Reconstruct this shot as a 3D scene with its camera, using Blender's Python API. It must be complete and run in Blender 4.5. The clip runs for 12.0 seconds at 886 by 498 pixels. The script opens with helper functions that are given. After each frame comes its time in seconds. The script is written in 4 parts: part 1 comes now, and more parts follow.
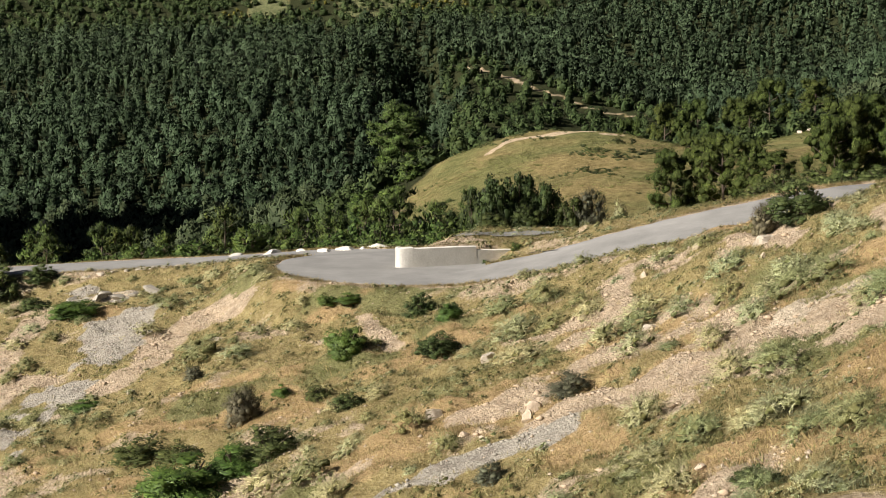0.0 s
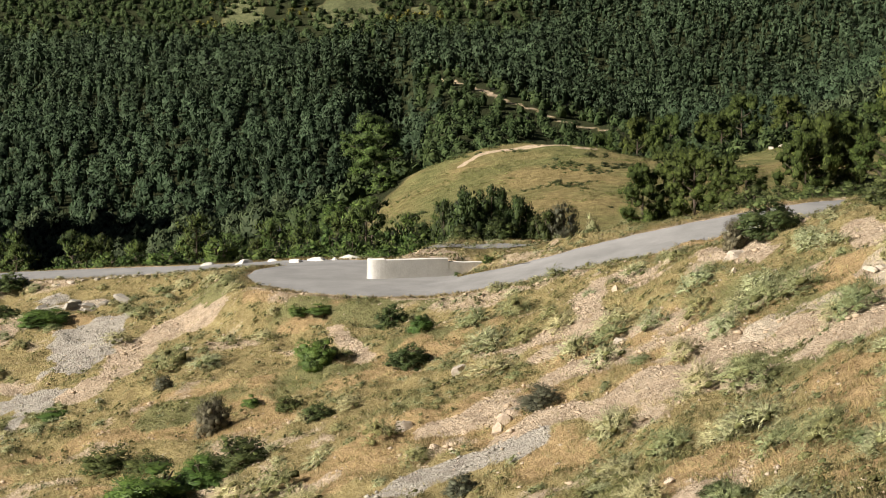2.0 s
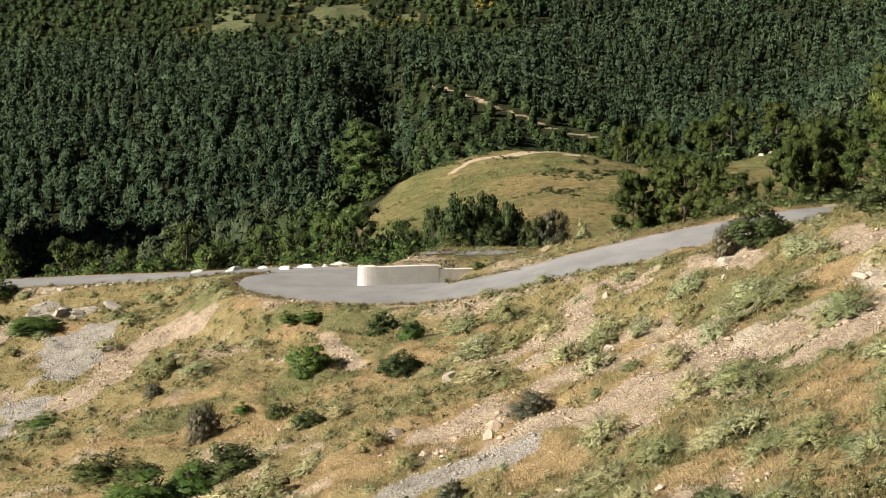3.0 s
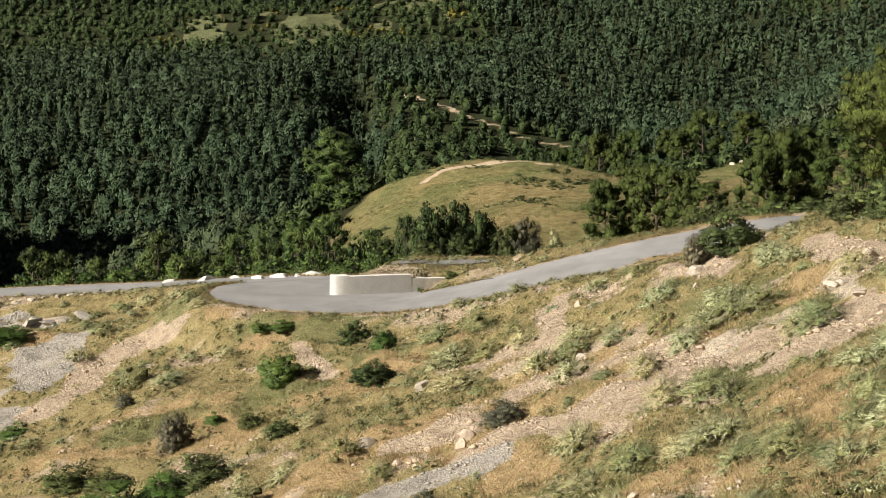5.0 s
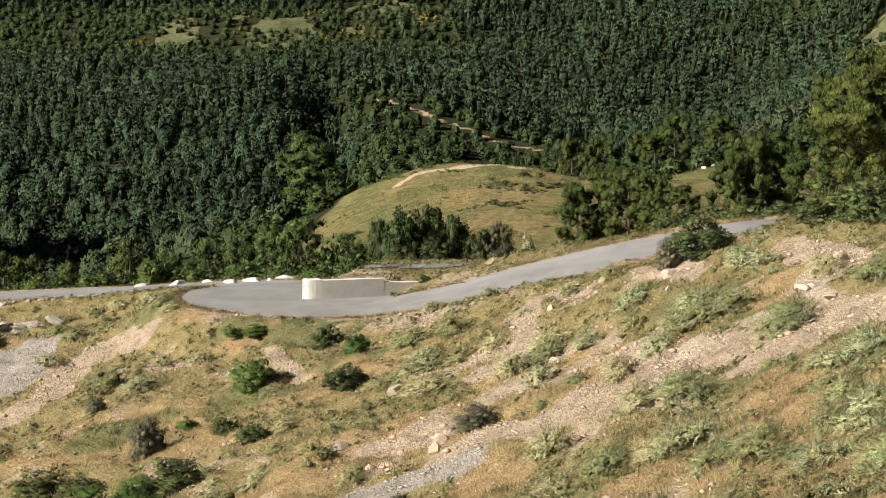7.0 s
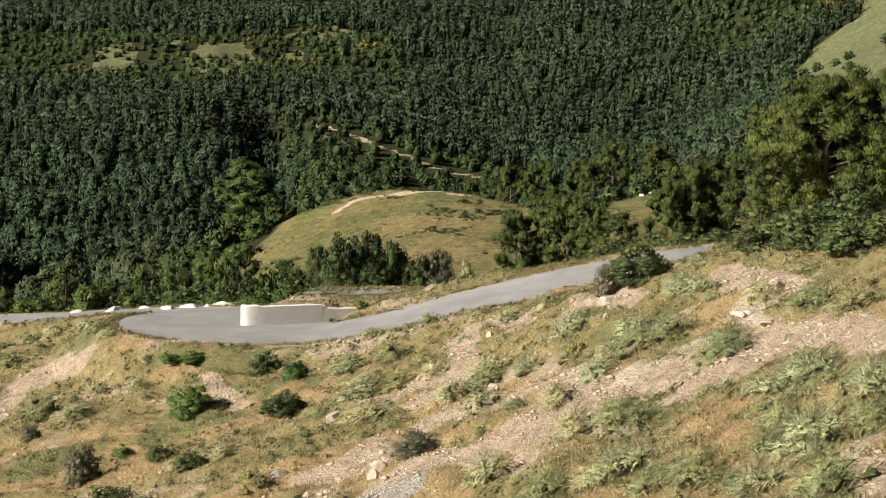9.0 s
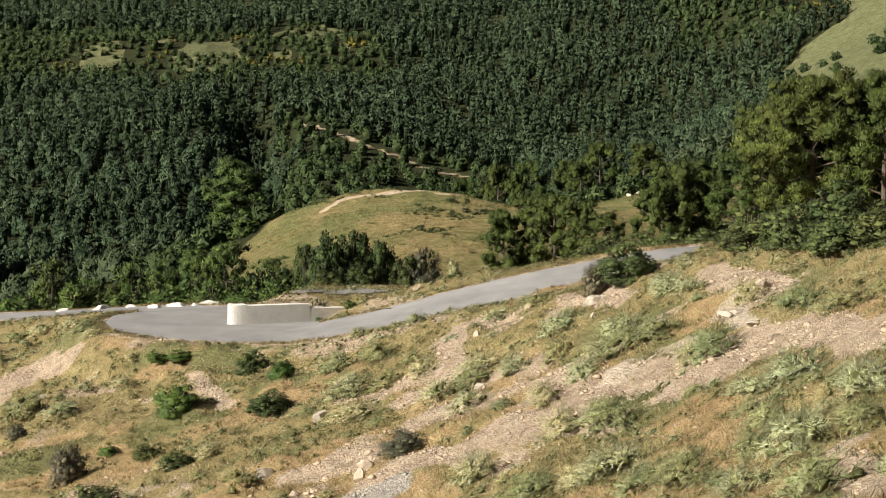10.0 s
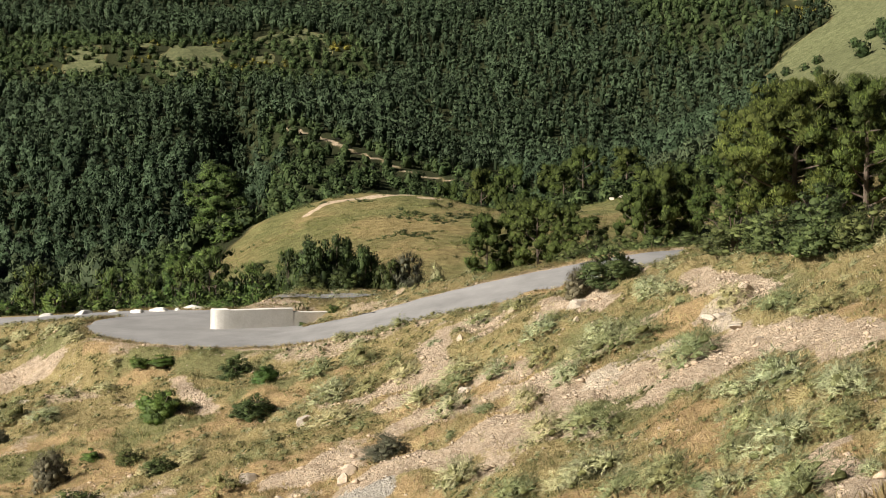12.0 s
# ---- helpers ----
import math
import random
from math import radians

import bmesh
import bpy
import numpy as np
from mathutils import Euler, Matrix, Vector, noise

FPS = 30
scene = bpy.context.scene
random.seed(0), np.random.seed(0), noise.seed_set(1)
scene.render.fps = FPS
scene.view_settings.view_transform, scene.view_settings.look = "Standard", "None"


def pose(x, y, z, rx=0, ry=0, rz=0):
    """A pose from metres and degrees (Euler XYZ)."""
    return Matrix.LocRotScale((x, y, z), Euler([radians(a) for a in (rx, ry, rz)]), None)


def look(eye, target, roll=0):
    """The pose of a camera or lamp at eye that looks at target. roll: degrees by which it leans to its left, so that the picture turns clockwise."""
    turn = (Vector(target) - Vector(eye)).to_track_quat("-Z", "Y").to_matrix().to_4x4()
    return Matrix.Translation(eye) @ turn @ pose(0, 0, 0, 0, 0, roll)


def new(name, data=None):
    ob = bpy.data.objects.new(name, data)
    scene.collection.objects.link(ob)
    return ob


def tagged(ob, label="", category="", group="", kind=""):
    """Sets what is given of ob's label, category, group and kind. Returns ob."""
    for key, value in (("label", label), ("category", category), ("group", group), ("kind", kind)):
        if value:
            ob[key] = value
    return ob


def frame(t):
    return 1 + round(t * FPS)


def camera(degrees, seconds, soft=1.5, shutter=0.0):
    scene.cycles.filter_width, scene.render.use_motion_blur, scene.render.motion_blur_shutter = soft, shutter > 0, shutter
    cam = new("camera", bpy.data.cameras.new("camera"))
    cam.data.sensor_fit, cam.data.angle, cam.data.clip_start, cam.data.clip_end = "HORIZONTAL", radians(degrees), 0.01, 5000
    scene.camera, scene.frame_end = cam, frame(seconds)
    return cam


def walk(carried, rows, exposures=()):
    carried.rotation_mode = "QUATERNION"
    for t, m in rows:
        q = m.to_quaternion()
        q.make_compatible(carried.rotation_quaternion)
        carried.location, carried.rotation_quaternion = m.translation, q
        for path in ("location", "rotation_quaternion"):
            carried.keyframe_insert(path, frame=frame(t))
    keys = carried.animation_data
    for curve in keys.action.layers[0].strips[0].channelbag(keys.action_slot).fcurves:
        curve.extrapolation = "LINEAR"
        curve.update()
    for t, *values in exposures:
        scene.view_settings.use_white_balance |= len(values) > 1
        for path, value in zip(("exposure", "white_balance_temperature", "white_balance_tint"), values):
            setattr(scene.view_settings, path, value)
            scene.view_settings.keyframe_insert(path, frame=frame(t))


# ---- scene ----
# A phone held still on a hillside, panning to the right over a mountain road.
cam = camera(32.52, 12.0, soft=0.85)
EYE = 10.3
ROWS = [
    (0, 83.000, -0.000, 0.000),
    (0.5, 83.046, -0.380, -0.380),
    (1, 83.314, -0.653, -0.604),
    (1.5, 83.471, -0.731, -0.875),
    (2, 83.455, -0.724, -0.977),
    (2.5, 83.485, -0.741, -1.162),
    (3, 83.718, -0.722, -1.334),
    (5, 84.075, -0.731, -2.384),
    (5.5, 84.067, -0.736, -2.819),
    (6, 84.068, -0.782, -3.153),
    (6.5, 84.112, -0.768, -3.310),
    (7, 84.234, -0.767, -3.410),
    (9, 85.272, -1.120, -5.687),
    (9.5, 85.261, -1.266, -5.942),
    (10, 85.257, -1.304, -6.151),
    (10.5, 85.241, -1.289, -6.333),
    (11, 85.224, -1.266, -6.457),
    (11.5, 85.271, -1.259, -6.620),
    (12, 85.426, -1.231, -6.788),
]
walk(cam, [(t, pose(0, 0, EYE, rx, ry, rz)) for t, rx, ry, rz in ROWS])

# ---- light ----
SUN_EL, SUN_FROM = 31.0, -114.0  # height; bearing of the sun, degrees clockwise from +y
sun_dir = Vector((math.sin(radians(SUN_FROM)) * math.cos(radians(SUN_EL)),
                  math.cos(radians(SUN_FROM)) * math.cos(radians(SUN_EL)), math.sin(radians(SUN_EL))))
world = bpy.data.worlds.new("sky")
scene.world = world
world.use_nodes = True
sky = world.node_tree.nodes.new("ShaderNodeTexSky")
sky.sky_type, sky.sun_disc = "NISHITA", False
sky.sun_elevation, sky.sun_rotation = radians(SUN_EL), radians(SUN_FROM)
world.node_tree.links.new(sky.outputs[0], world.node_tree.nodes["Background"].inputs[0])
world.node_tree.nodes["Background"].inputs[1].default_value = 0.012
lamp = bpy.data.lights.new("sun", "SUN")
lamp.energy, lamp.angle, lamp.color = 5.0, radians(0.5), (1.0, 0.935, 0.85)
sun = new("sun", lamp)
sun.matrix_world = look((-60, -40, 60), Vector((-60, -40, 60)) - sun_dir)
scene.view_settings.exposure = 0.89

# ---- landform ----
def step(a, b, v):
    k = np.clip((v - a) / (b - a), 0, 1)
    return k * k * (3 - 2 * k)


def hashed(i, j, seed):
    n = (i.astype(np.int64) * 374761393 + j.astype(np.int64) * 668265263 + seed * 974711) & 0x7fffffff
    n = ((n ^ (n >> 13)) * 1274126177) & 0x7fffffff
    return ((n ^ (n >> 16)) & 0xffff) / 65535.0


def value(x, y, seed=0):
    i, j = np.floor(x), np.floor(y)
    u, v = x - i, y - j
    u, v = u * u * (3 - 2 * u), v * v * (3 - 2 * v)
    a, b = hashed(i, j, seed), hashed(i + 1, j, seed)
    c, d = hashed(i, j + 1, seed), hashed(i + 1, j + 1, seed)
    return a + (b - a) * u + (c - a) * v + (a - b - c + d) * u * v - 0.5


def fbm(x, y, size, seed=0, octaves=4):
    total, amp = 0, 1.0
    for o in range(octaves):
        total = total + amp * value(x / size, y / size, seed + o * 17)
        size, amp = size / 2.1, amp * 0.5
    return total


class Land:
    """A smooth surface through a few spot heights (thin plate)."""

    def __init__(self, spots, unit):
        self.unit = unit
        self.p = np.array([s[:2] for s in spots], float) / unit
        n = len(self.p)
        a = np.zeros((n + 3, n + 3))
        a[:n, :n] = self.kernel(self.p[:, 0], self.p[:, 1])
        a[:n, :n] += np.eye(n) * 0.002
        a[:n, n:] = np.c_[np.ones(n), self.p]
        a[n:, :n] = a[:n, n:].T
        self.w = np.linalg.solve(a, np.r_[[s[2] for s in spots], 0, 0, 0])

    def kernel(self, x, y):
        r2 = (x[:, None] - self.p[:, 0]) ** 2 + (y[:, None] - self.p[:, 1]) ** 2 + 1e-9
        return 0.5 * r2 * np.log(r2)

    def __call__(self, x, y):
        out = np.empty(x.size)
        fx, fy = x.ravel() / self.unit, y.ravel() / self.unit
        for k in range(0, out.size, 20000):
            s = slice(k, k + 20000)
            out[s] = self.kernel(fx[s], fy[s]) @ self.w[:-3] + self.w[-3] + self.w[-2] * fx[s] + self.w[-1] * fy[s]
        return out.reshape(x.shape)


# the near hillside: it falls to the left, and away from the camera's stand
near_land = Land([
    (0, 0, 8.7), (0, -20, 12.5), (0, 9, 6.6), (-10, 20, -1), (1, 21, 3.0), (22, 20, 9.5), (40, 50, 13), (-35, 40, -12),
    (7, 24, 3.5), (4.4, 31.4, 1.1), (0, 40.3, -1.5), (-7, 47.5, -3.6), (-15.7, 53.6, -5.4), (9, 33, 3.1), (5.8, 41.6, 1.1),
    (0, 50.8, -1), (-8.7, 60, -3), (-19.6, 67.6, -4.7), (11.1, 41, 3.5), (7.1, 51.8, 1.6), (-10.7, 74.2, -2.2), (-23, 80.6, -3.3),
    (7.6, 18, 5.6), (13.1, 31.1, 5.6), (17.7, 42.3, 6.6), (15, 49.6, 5.6), (-17.5, 87, -2.4), (0, 64, -0.6),
    (25, 66, 5.0), (20, 89, 2.0), (10, 66, 2.4), (15, 62, 3.9), (12.6, 53.5, 4.85), (9.4, 80.5, 1.9), (14.2, 82, 2.6), (6, 96, -1.5), (-8, 101, -3.2), (-30, 104, -6)], 30.0)
# the valley behind the road, the grassy knoll and the far mountain
far_land = Land([
    (0, 90, -1.5), (-40, 110, -8), (30, 90, 2), (90, 60, 14), (-90, 60, -26), (10, 128, -6), (-50, 185, -36), (-110, 170, -40),
    (60, 150, -6), (7, 170, -5.4), (-6, 208, -9), (15, 226, 0.6), (36.6, 232, -4.2), (58.6, 242, -0.4), (25, 268, -12), (-10, 265, -15), (95, 215, 2),
    (0, 310, -24), (-64, 285, -28), (75, 385, -10), (21, 475, -2), (-8, 425, -13), (133, 500, 5), (-98, 551, 14),
    (150, 385, 30), (205, 480, 52), (-27, 600, 29), (-80, 620, 29), (-130, 700, 48), (-35, 690, 47), (59, 746, 66), (154, 690, 70), (-60, 830, 78), (120, 880, 105)], 100.0)
UPPER = [(-1.5, 74.2, -0.08), (1.0, 73.9, 0.05), (3.2, 73.4, 0.40), (5.9, 72.9, 1.05), (8.6, 72.8, 1.70), (11.4, 73.0, 2.30),
         (14.3, 73.6, 2.85), (17.4, 74.4, 3.33), (20.5, 75.5, 3.70), (24, 77, 3.9), (32, 80, 4.2)]
LOWER = [(-52, 93.5, -4.4), (-36, 93, -3.1), (-23.4, 91.6, -2.1), (-14, 89.4, -1.35), (-8.5, 86.5, -0.6), (-4, 83, -0.1)]
BEND = (-1.7, 78.1, 6.9, -0.08)  # the hairpin's middle, radius and height
WALL = [(-2.45, 76.8), (-1.5, 76.85), (2.2, 78.25), (5.3, 79.5)]


def dense(points, n=24):
    """Points along a smooth line through the given ones."""
    p = np.array([points[0], *points, points[-1]], float)
    out = []
    for k in range(len(points) - 1):
        a, b, c, d = p[k:k + 4]
        for t in np.linspace(0, 1, n, endpoint=False):
            out.append(0.5 * (2 * b + (c - a) * t + (2 * a - 5 * b + 4 * c - d) * t * t + (3 * b - a - 3 * c + d) * t ** 3))
    return np.array([*out, p[-1]])


UP_LINE, LOW_LINE = dense(UPPER), dense(LOWER)


def along(line, x, y):
    """Distance to a line and its height there."""
    dist, high = np.full(x.size, 1e9), np.zeros(x.size)
    for px, py, pz in line:
        d = np.hypot(x.ravel() - px, y.ravel() - py)
        m = d < dist
        dist[m], high[m] = d[m], pz
    return dist.reshape(x.shape), high.reshape(x.shape)


def road_at(x, y):
    """Metres outside the asphalt's edge (inside: minus), and the asphalt's height."""
    du, zu = along(UP_LINE, x, y)
    zu = zu + 0.05 * np.clip(y - np.interp(x, UP_LINE[:, 0], UP_LINE[:, 1]), -4, 4)
    dl, zl = along(LOW_LINE, x, y)
    db = np.hypot(x - BEND[0], y - BEND[1])
    su, sl, sb = du - 2.8, dl - 2.3, db - BEND[2] + 1.6 * np.maximum(x - 0.5, 0)
    wu, wl, wb = [1 / np.maximum(s + 3.2, 0.05) ** 4 for s in (su, sl, sb)]
    z = (wu * zu + wl * zl + wb * BEND[3]) / (wu + wl + wb)
    return np.minimum(np.minimum(su, sl), sb), z


def island_at(x, y):
    """How far a place belongs to the raised island behind the low wall, 0 to 1."""
    wx = np.array([w[0] for w in WALL])
    front = np.interp(x, wx, [w[1] for w in WALL])
    front = np.where(x > wx[-1], WALL[-1][1] + (x - wx[-1]) * 0.35, front)
    return step(0.2, 0.5, y - front) * step(wx[0] - 0.1, wx[0] + 1.2, x - (y - 77) * 0.35) * (1 - step(88, 91, y)) * (1 - step(9, 14, x))


def land(x, y, rough=True):
    x, y = np.asarray(x, float), np.asarray(y, float)
    out = step(93, 125, y - 0.35 * np.abs(x) * (x < 0) + 0.25 * np.maximum(x, 0))
    side = step(32, 80, np.abs(x))
    out = np.maximum(out, side)
    z = near_land(np.clip(x, -60, 60), np.clip(y, -60, 130)) * (1 - out) + far_land(np.clip(x, -420, 420), np.clip(y, 20, 900)) * out
    z = z + 0.16 * np.maximum(y - 900, 0) + 0.10 * np.maximum(np.abs(x) - 420, 0) + 0.15 * np.maximum(-60 - y, 0)
    reach = np.hypot(x, y)
    z = z + 4.5 * step(594, 650, y) * step(0.12, 0.06, x / np.maximum(y, 1))
    # unseen hill to the left, added to shade the foot of the forest
    z = z + 170.0 * np.exp(-((x + 205) / 48) ** 2 - ((y - 232) / 58) ** 2)
    gully = np.interp(y, [290, 330, 430, 520, 560], [-8, -8, -7, -9, -14])
    z = z - 17.0 * np.exp(-((x - gully) / 10) ** 2) * step(300, 360, y) * step(580, 500, y)
    if rough:
        amp = np.clip(reach / 60, 0.15, 6)
        z = z + fbm(x, y, 7.0, 3) * 0.55 * np.clip(amp, 0, 1.3) + step(290, 420, y) * fbm(x, y, 70.0, 9) * 6
        z = z + (1 - out) * (fbm(x, y, 1.1, 5, 3) * 0.34 + fbm(x * 0.5, y, 0.9, 6, 2) * 0.26)
    edge, zr = road_at(x, y)
    isl = island_at(x, y)
    k = step(3.8, 0.7, edge)
    z = z * (1 - k) + (zr - 0.03) * k
    z = z * (1 - isl) + (0.85 - 0.12 * step(1.8, 3.5, x) + 0.12 * fbm(x, y, 1.5, 8, 3)) * isl
    return z
# ---- end of landform ----


# ---- materials ----
def mat(name, rough=0.9, spec=0.2):
    m = bpy.data.materials.new(name)
    m.use_nodes = True
    b = m.node_tree.nodes["Principled BSDF"]
    b.inputs["Roughness"].default_value = rough
    b.inputs["Specular IOR Level"].default_value = spec
    return m, m.node_tree, b


def add(tree, kind, **sets):
    n = tree.nodes.new(kind)
    for k, v in sets.items():
        if k in n.inputs:
            n.inputs[k].default_value = v
    return n


def noise_tex(tree, scale, detail=5.0, rough=0.6):
    co = tree.nodes.get("where") or tree.nodes.new("ShaderNodeNewGeometry")
    co.name = "where"
    n = add(tree, "ShaderNodeTexNoise", Scale=scale, Detail=detail, Roughness=rough)
    tree.links.new(co.outputs["Position"], n.inputs["Vector"])
    return n.outputs["Fac"]


def ramp(tree, fac, stops):
    r = tree.nodes.new("ShaderNodeValToRGB")
    el = r.color_ramp.elements
    while len(el) < len(stops):
        el.new(0.5)
    for e, (p, c) in zip(el, stops):
        e.position, e.color = p, (*c, 1)
    tree.links.new(fac, r.inputs[0])
    return r.outputs[0]


def mix(tree, fac, a, b, mode="MIX"):
    n = tree.nodes.new("ShaderNodeMix")
    n.data_type, n.blend_type = "RGBA", mode
    for sock, v in ((n.inputs[0], fac), (n.inputs[6], a), (n.inputs[7], b)):
        if isinstance(v, (int, float)):
            sock.default_value = v
        elif isinstance(v, tuple):
            sock.default_value = (*v, 1)
        else:
            tree.links.new(v, sock)
    return n.outputs[2]


def bump(tree, b, fac, strength, distance):
    n = add(tree, "ShaderNodeBump", Strength=strength, Distance=distance)
    tree.links.new(fac, n.inputs["Height"])
    tree.links.new(n.outputs[0], b.inputs["Normal"])


def leaf_mat(name, dark, light, scale=1.2, glow=0.35, rough=0.6, spec=0.25):
    """Foliage: colour varies from clump to clump and from leaf to leaf."""
    m, t, b = mat(name, rough, spec)
    geo = t.nodes.new("ShaderNodeNewGeometry")
    each = ramp(t, geo.outputs["Random Per Island"], [(0.0, dark), (0.55, tuple((p + q) / 2 for p, q in zip(dark, light))), (1.0, light)])
    broad = ramp(t, noise_tex(t, scale, 3), [(0.3, (0.52, 0.52, 0.52)), (0.7, (1.33, 1.33, 1.33))])
    col = mix(t, 1.0, each, broad, "MULTIPLY")
    # leaves shade by the rounded form of their tuft
    at = t.nodes.new("ShaderNodeAttribute")
    at.attribute_name = "round"
    turn = t.nodes.new("ShaderNodeVectorTransform")
    turn.vector_type, turn.convert_from, turn.convert_to = "NORMAL", "OBJECT", "WORLD"
    t.links.new(at.outputs["Vector"], turn.inputs[0])
    t.links.new(turn.outputs[0], b.inputs["Normal"])
    obj = t.nodes.new("ShaderNodeObjectInfo")
    tone = ramp(t, obj.outputs["Random"], [(0.0, (0.85, 0.95, 0.9)), (1.0, (1.15, 1.05, 0.95))])
    col = mix(t, 1.0, col, tone, "MULTIPLY")
    t.links.new(col, b.inputs["Base Color"])
    tr = t.nodes.new("ShaderNodeBsdfTranslucent")
    t.links.new(col, tr.inputs["Color"])
    t.links.new(turn.outputs[0], tr.inputs["Normal"])
    sh = t.nodes.new("ShaderNodeMixShader")
    sh.inputs[0].default_value = glow
    out = t.nodes["Material Output"]
    t.links.new(b.outputs[0], sh.inputs[1])
    t.links.new(tr.outputs[0], sh.inputs[2])
    t.links.new(sh.outputs[0], out.inputs[0])
    return m


FOREST = leaf_mat("pine_forest_green", (0.028, 0.045, 0.023), (0.074, 0.098, 0.053), 0.045, 0.03, 0.7, 0.1)
PINE = leaf_mat("pine_needles", (0.042, 0.066, 0.015), (0.155, 0.195, 0.046), 0.5, 0.05, 0.6, 0.12)
SCRUB = leaf_mat("scrub_green", (0.040, 0.058, 0.018), (0.13, 0.155, 0.056), 0.4, 0.06, 0.6, 0.15)
LENTISK = leaf_mat("lentisk_green", (0.045, 0.085, 0.016), (0.12, 0.18, 0.04), 1.0, 0.08)
FENNEL = leaf_mat("feathery_green", (0.28, 0.285, 0.13), (0.69, 0.675, 0.43), 1.5, 0.15)
STRAW = leaf_mat("dry_grass", (0.285, 0.225, 0.09), (0.64, 0.545, 0.30), 0.6, 0.3, 0.8, 0.1)
GREYBUSH = leaf_mat("grey_twigs", (0.075, 0.07, 0.042), (0.22, 0.21, 0.14), 1.5, 0.2)
GORSE = leaf_mat("gorse_yellow", (0.11, 0.105, 0.025), (0.36, 0.28, 0.05), 0.5, 0.3)


def stone_mat(name, low, high, scale=6):
    m, t, b = mat(name, 0.9, 0.2)
    a = noise_tex(t, scale)
    fine = noise_tex(t, scale * 9, 3)
    col = mix(t, 0.5, ramp(t, a, [(0.3, low), (0.7, high)]), ramp(t, fine, [(0.3, low), (0.7, high)]))
    t.links.new(col, b.inputs["Base Color"])
    bump(t, b, fine, 0.5, 0.03)
    return m


LIMESTONE = stone_mat("pale_limestone", (0.30, 0.25, 0.19), (0.58, 0.51, 0.42))
GREYSTONE = stone_mat("grey_marl", (0.25, 0.225, 0.19), (0.48, 0.44, 0.37))
CONCRETE = stone_mat("weathered_concrete", (0.55, 0.52, 0.46), (0.80, 0.77, 0.71), 1.6)
BARK = stone_mat("bark", (0.06, 0.045, 0.03), (0.14, 0.11, 0.085), 5)


def ground_mat():
    m, t, b = mat("hillside", 0.95, 0.1)
    mid = noise_tex(t, 2.2, 6, 0.7)
    fine, grit = noise_tex(t, 9.0, 5, 0.75), noise_tex(t, 34.0, 3, 0.7)
    straw = ramp(t, fine, [(0.2, (0.15, 0.115, 0.05)), (0.5, (0.37, 0.295, 0.135)), (0.8, (0.56, 0.465, 0.265))])
    green = ramp(t, fine, [(0.25, (0.13, 0.13, 0.05)), (0.75, (0.36, 0.34, 0.16))])
    soil = mix(t, ramp(t, mid, [(0.4, (0, 0, 0)), (0.6, (1, 1, 1))]), ramp(t, fine, [(0.25, (0.28, 0.20, 0.13)), (0.5, (0.49, 0.375, 0.26)), (0.75, (0.70, 0.58, 0.44))]), ramp(t, fine, [(0.25, (0.32, 0.235, 0.15)), (0.5, (0.58, 0.46, 0.33)), (0.75, (0.75, 0.64, 0.48))]))
    scree = ramp(t, fine, [(0.25, (0.29, 0.26, 0.215)), (0.5, (0.45, 0.405, 0.34)), (0.75, (0.60, 0.55, 0.47))])
    # forest litter, its colour lowered further for the shade between trees
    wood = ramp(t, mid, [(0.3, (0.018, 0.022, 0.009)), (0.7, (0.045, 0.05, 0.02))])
    speck = noise_tex(t, 0.5, 6, 0.75)
    meadow = mix(t, ramp(t, noise_tex(t, 0.06, 4), [(0.42, (0, 0, 0)), (0.60, (1, 1, 1))]),
                 ramp(t, speck, [(0.3, (0.085, 0.09, 0.031)), (0.7, (0.235, 0.225, 0.092))]), ramp(t, speck, [(0.3, (0.165, 0.13, 0.052)), (0.7, (0.335, 0.265, 0.123))]))
    pasture = ramp(t, speck, [(0.3, (0.072, 0.082, 0.034)), (0.7, (0.195, 0.202, 0.100))])
    at = t.nodes.new("ShaderNodeAttribute")
    at.attribute_name = "cover"
    sep = t.nodes.new("ShaderNodeSeparateColor")
    t.links.new(at.outputs["Color"], sep.inputs[0])
    far = t.nodes.new("ShaderNodeAttribute")
    far.attribute_name = "far_cover"
    sep2 = t.nodes.new("ShaderNodeSeparateColor")
    t.links.new(far.outputs["Color"], sep2.inputs[0])

    meadow = mix(t, far.outputs["Alpha"], pasture, meadow)

    def edge(sock, spread=0.9):
        """A mask with a ragged rim."""
        s = t.nodes.new("ShaderNodeMath")
        s.operation = "MULTIPLY_ADD"
        t.links.new(fine, s.inputs[0])
        s.inputs[1].default_value = spread
        t.links.new(sock, s.inputs[2])
        r = t.nodes.new("ShaderNodeMapRange")
        r.interpolation_type = "SMOOTHSTEP"
        t.links.new(s.outputs[0], r.inputs[0])
        r.inputs[1].default_value, r.inputs[2].default_value = 0.5 * spread + 0.35, 0.5 * spread + 0.65
        return r.outputs[0]

    rust = ramp(t, fine, [(0.25, (0.32, 0.21, 0.095)), (0.75, (0.62, 0.46, 0.25))])
    col = mix(t, edge(sep2.outputs[2]), straw, rust)
    col = mix(t, edge(sep.outputs[2]), col, green)
    col = mix(t, edge(sep.outputs[0]), col, soil)
    col = mix(t, edge(sep.outputs[1]), col, scree)
    slip = ramp(t, fine, [(0.25, (0.42, 0.33, 0.23)), (0.5, (0.62, 0.52, 0.39)), (0.75, (0.80, 0.71, 0.58))])
    col = mix(t, edge(at.outputs["Alpha"]), col, slip)
    col = mix(t, edge(sep2.outputs[0], 0.5), col, meadow)
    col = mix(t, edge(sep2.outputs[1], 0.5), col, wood)
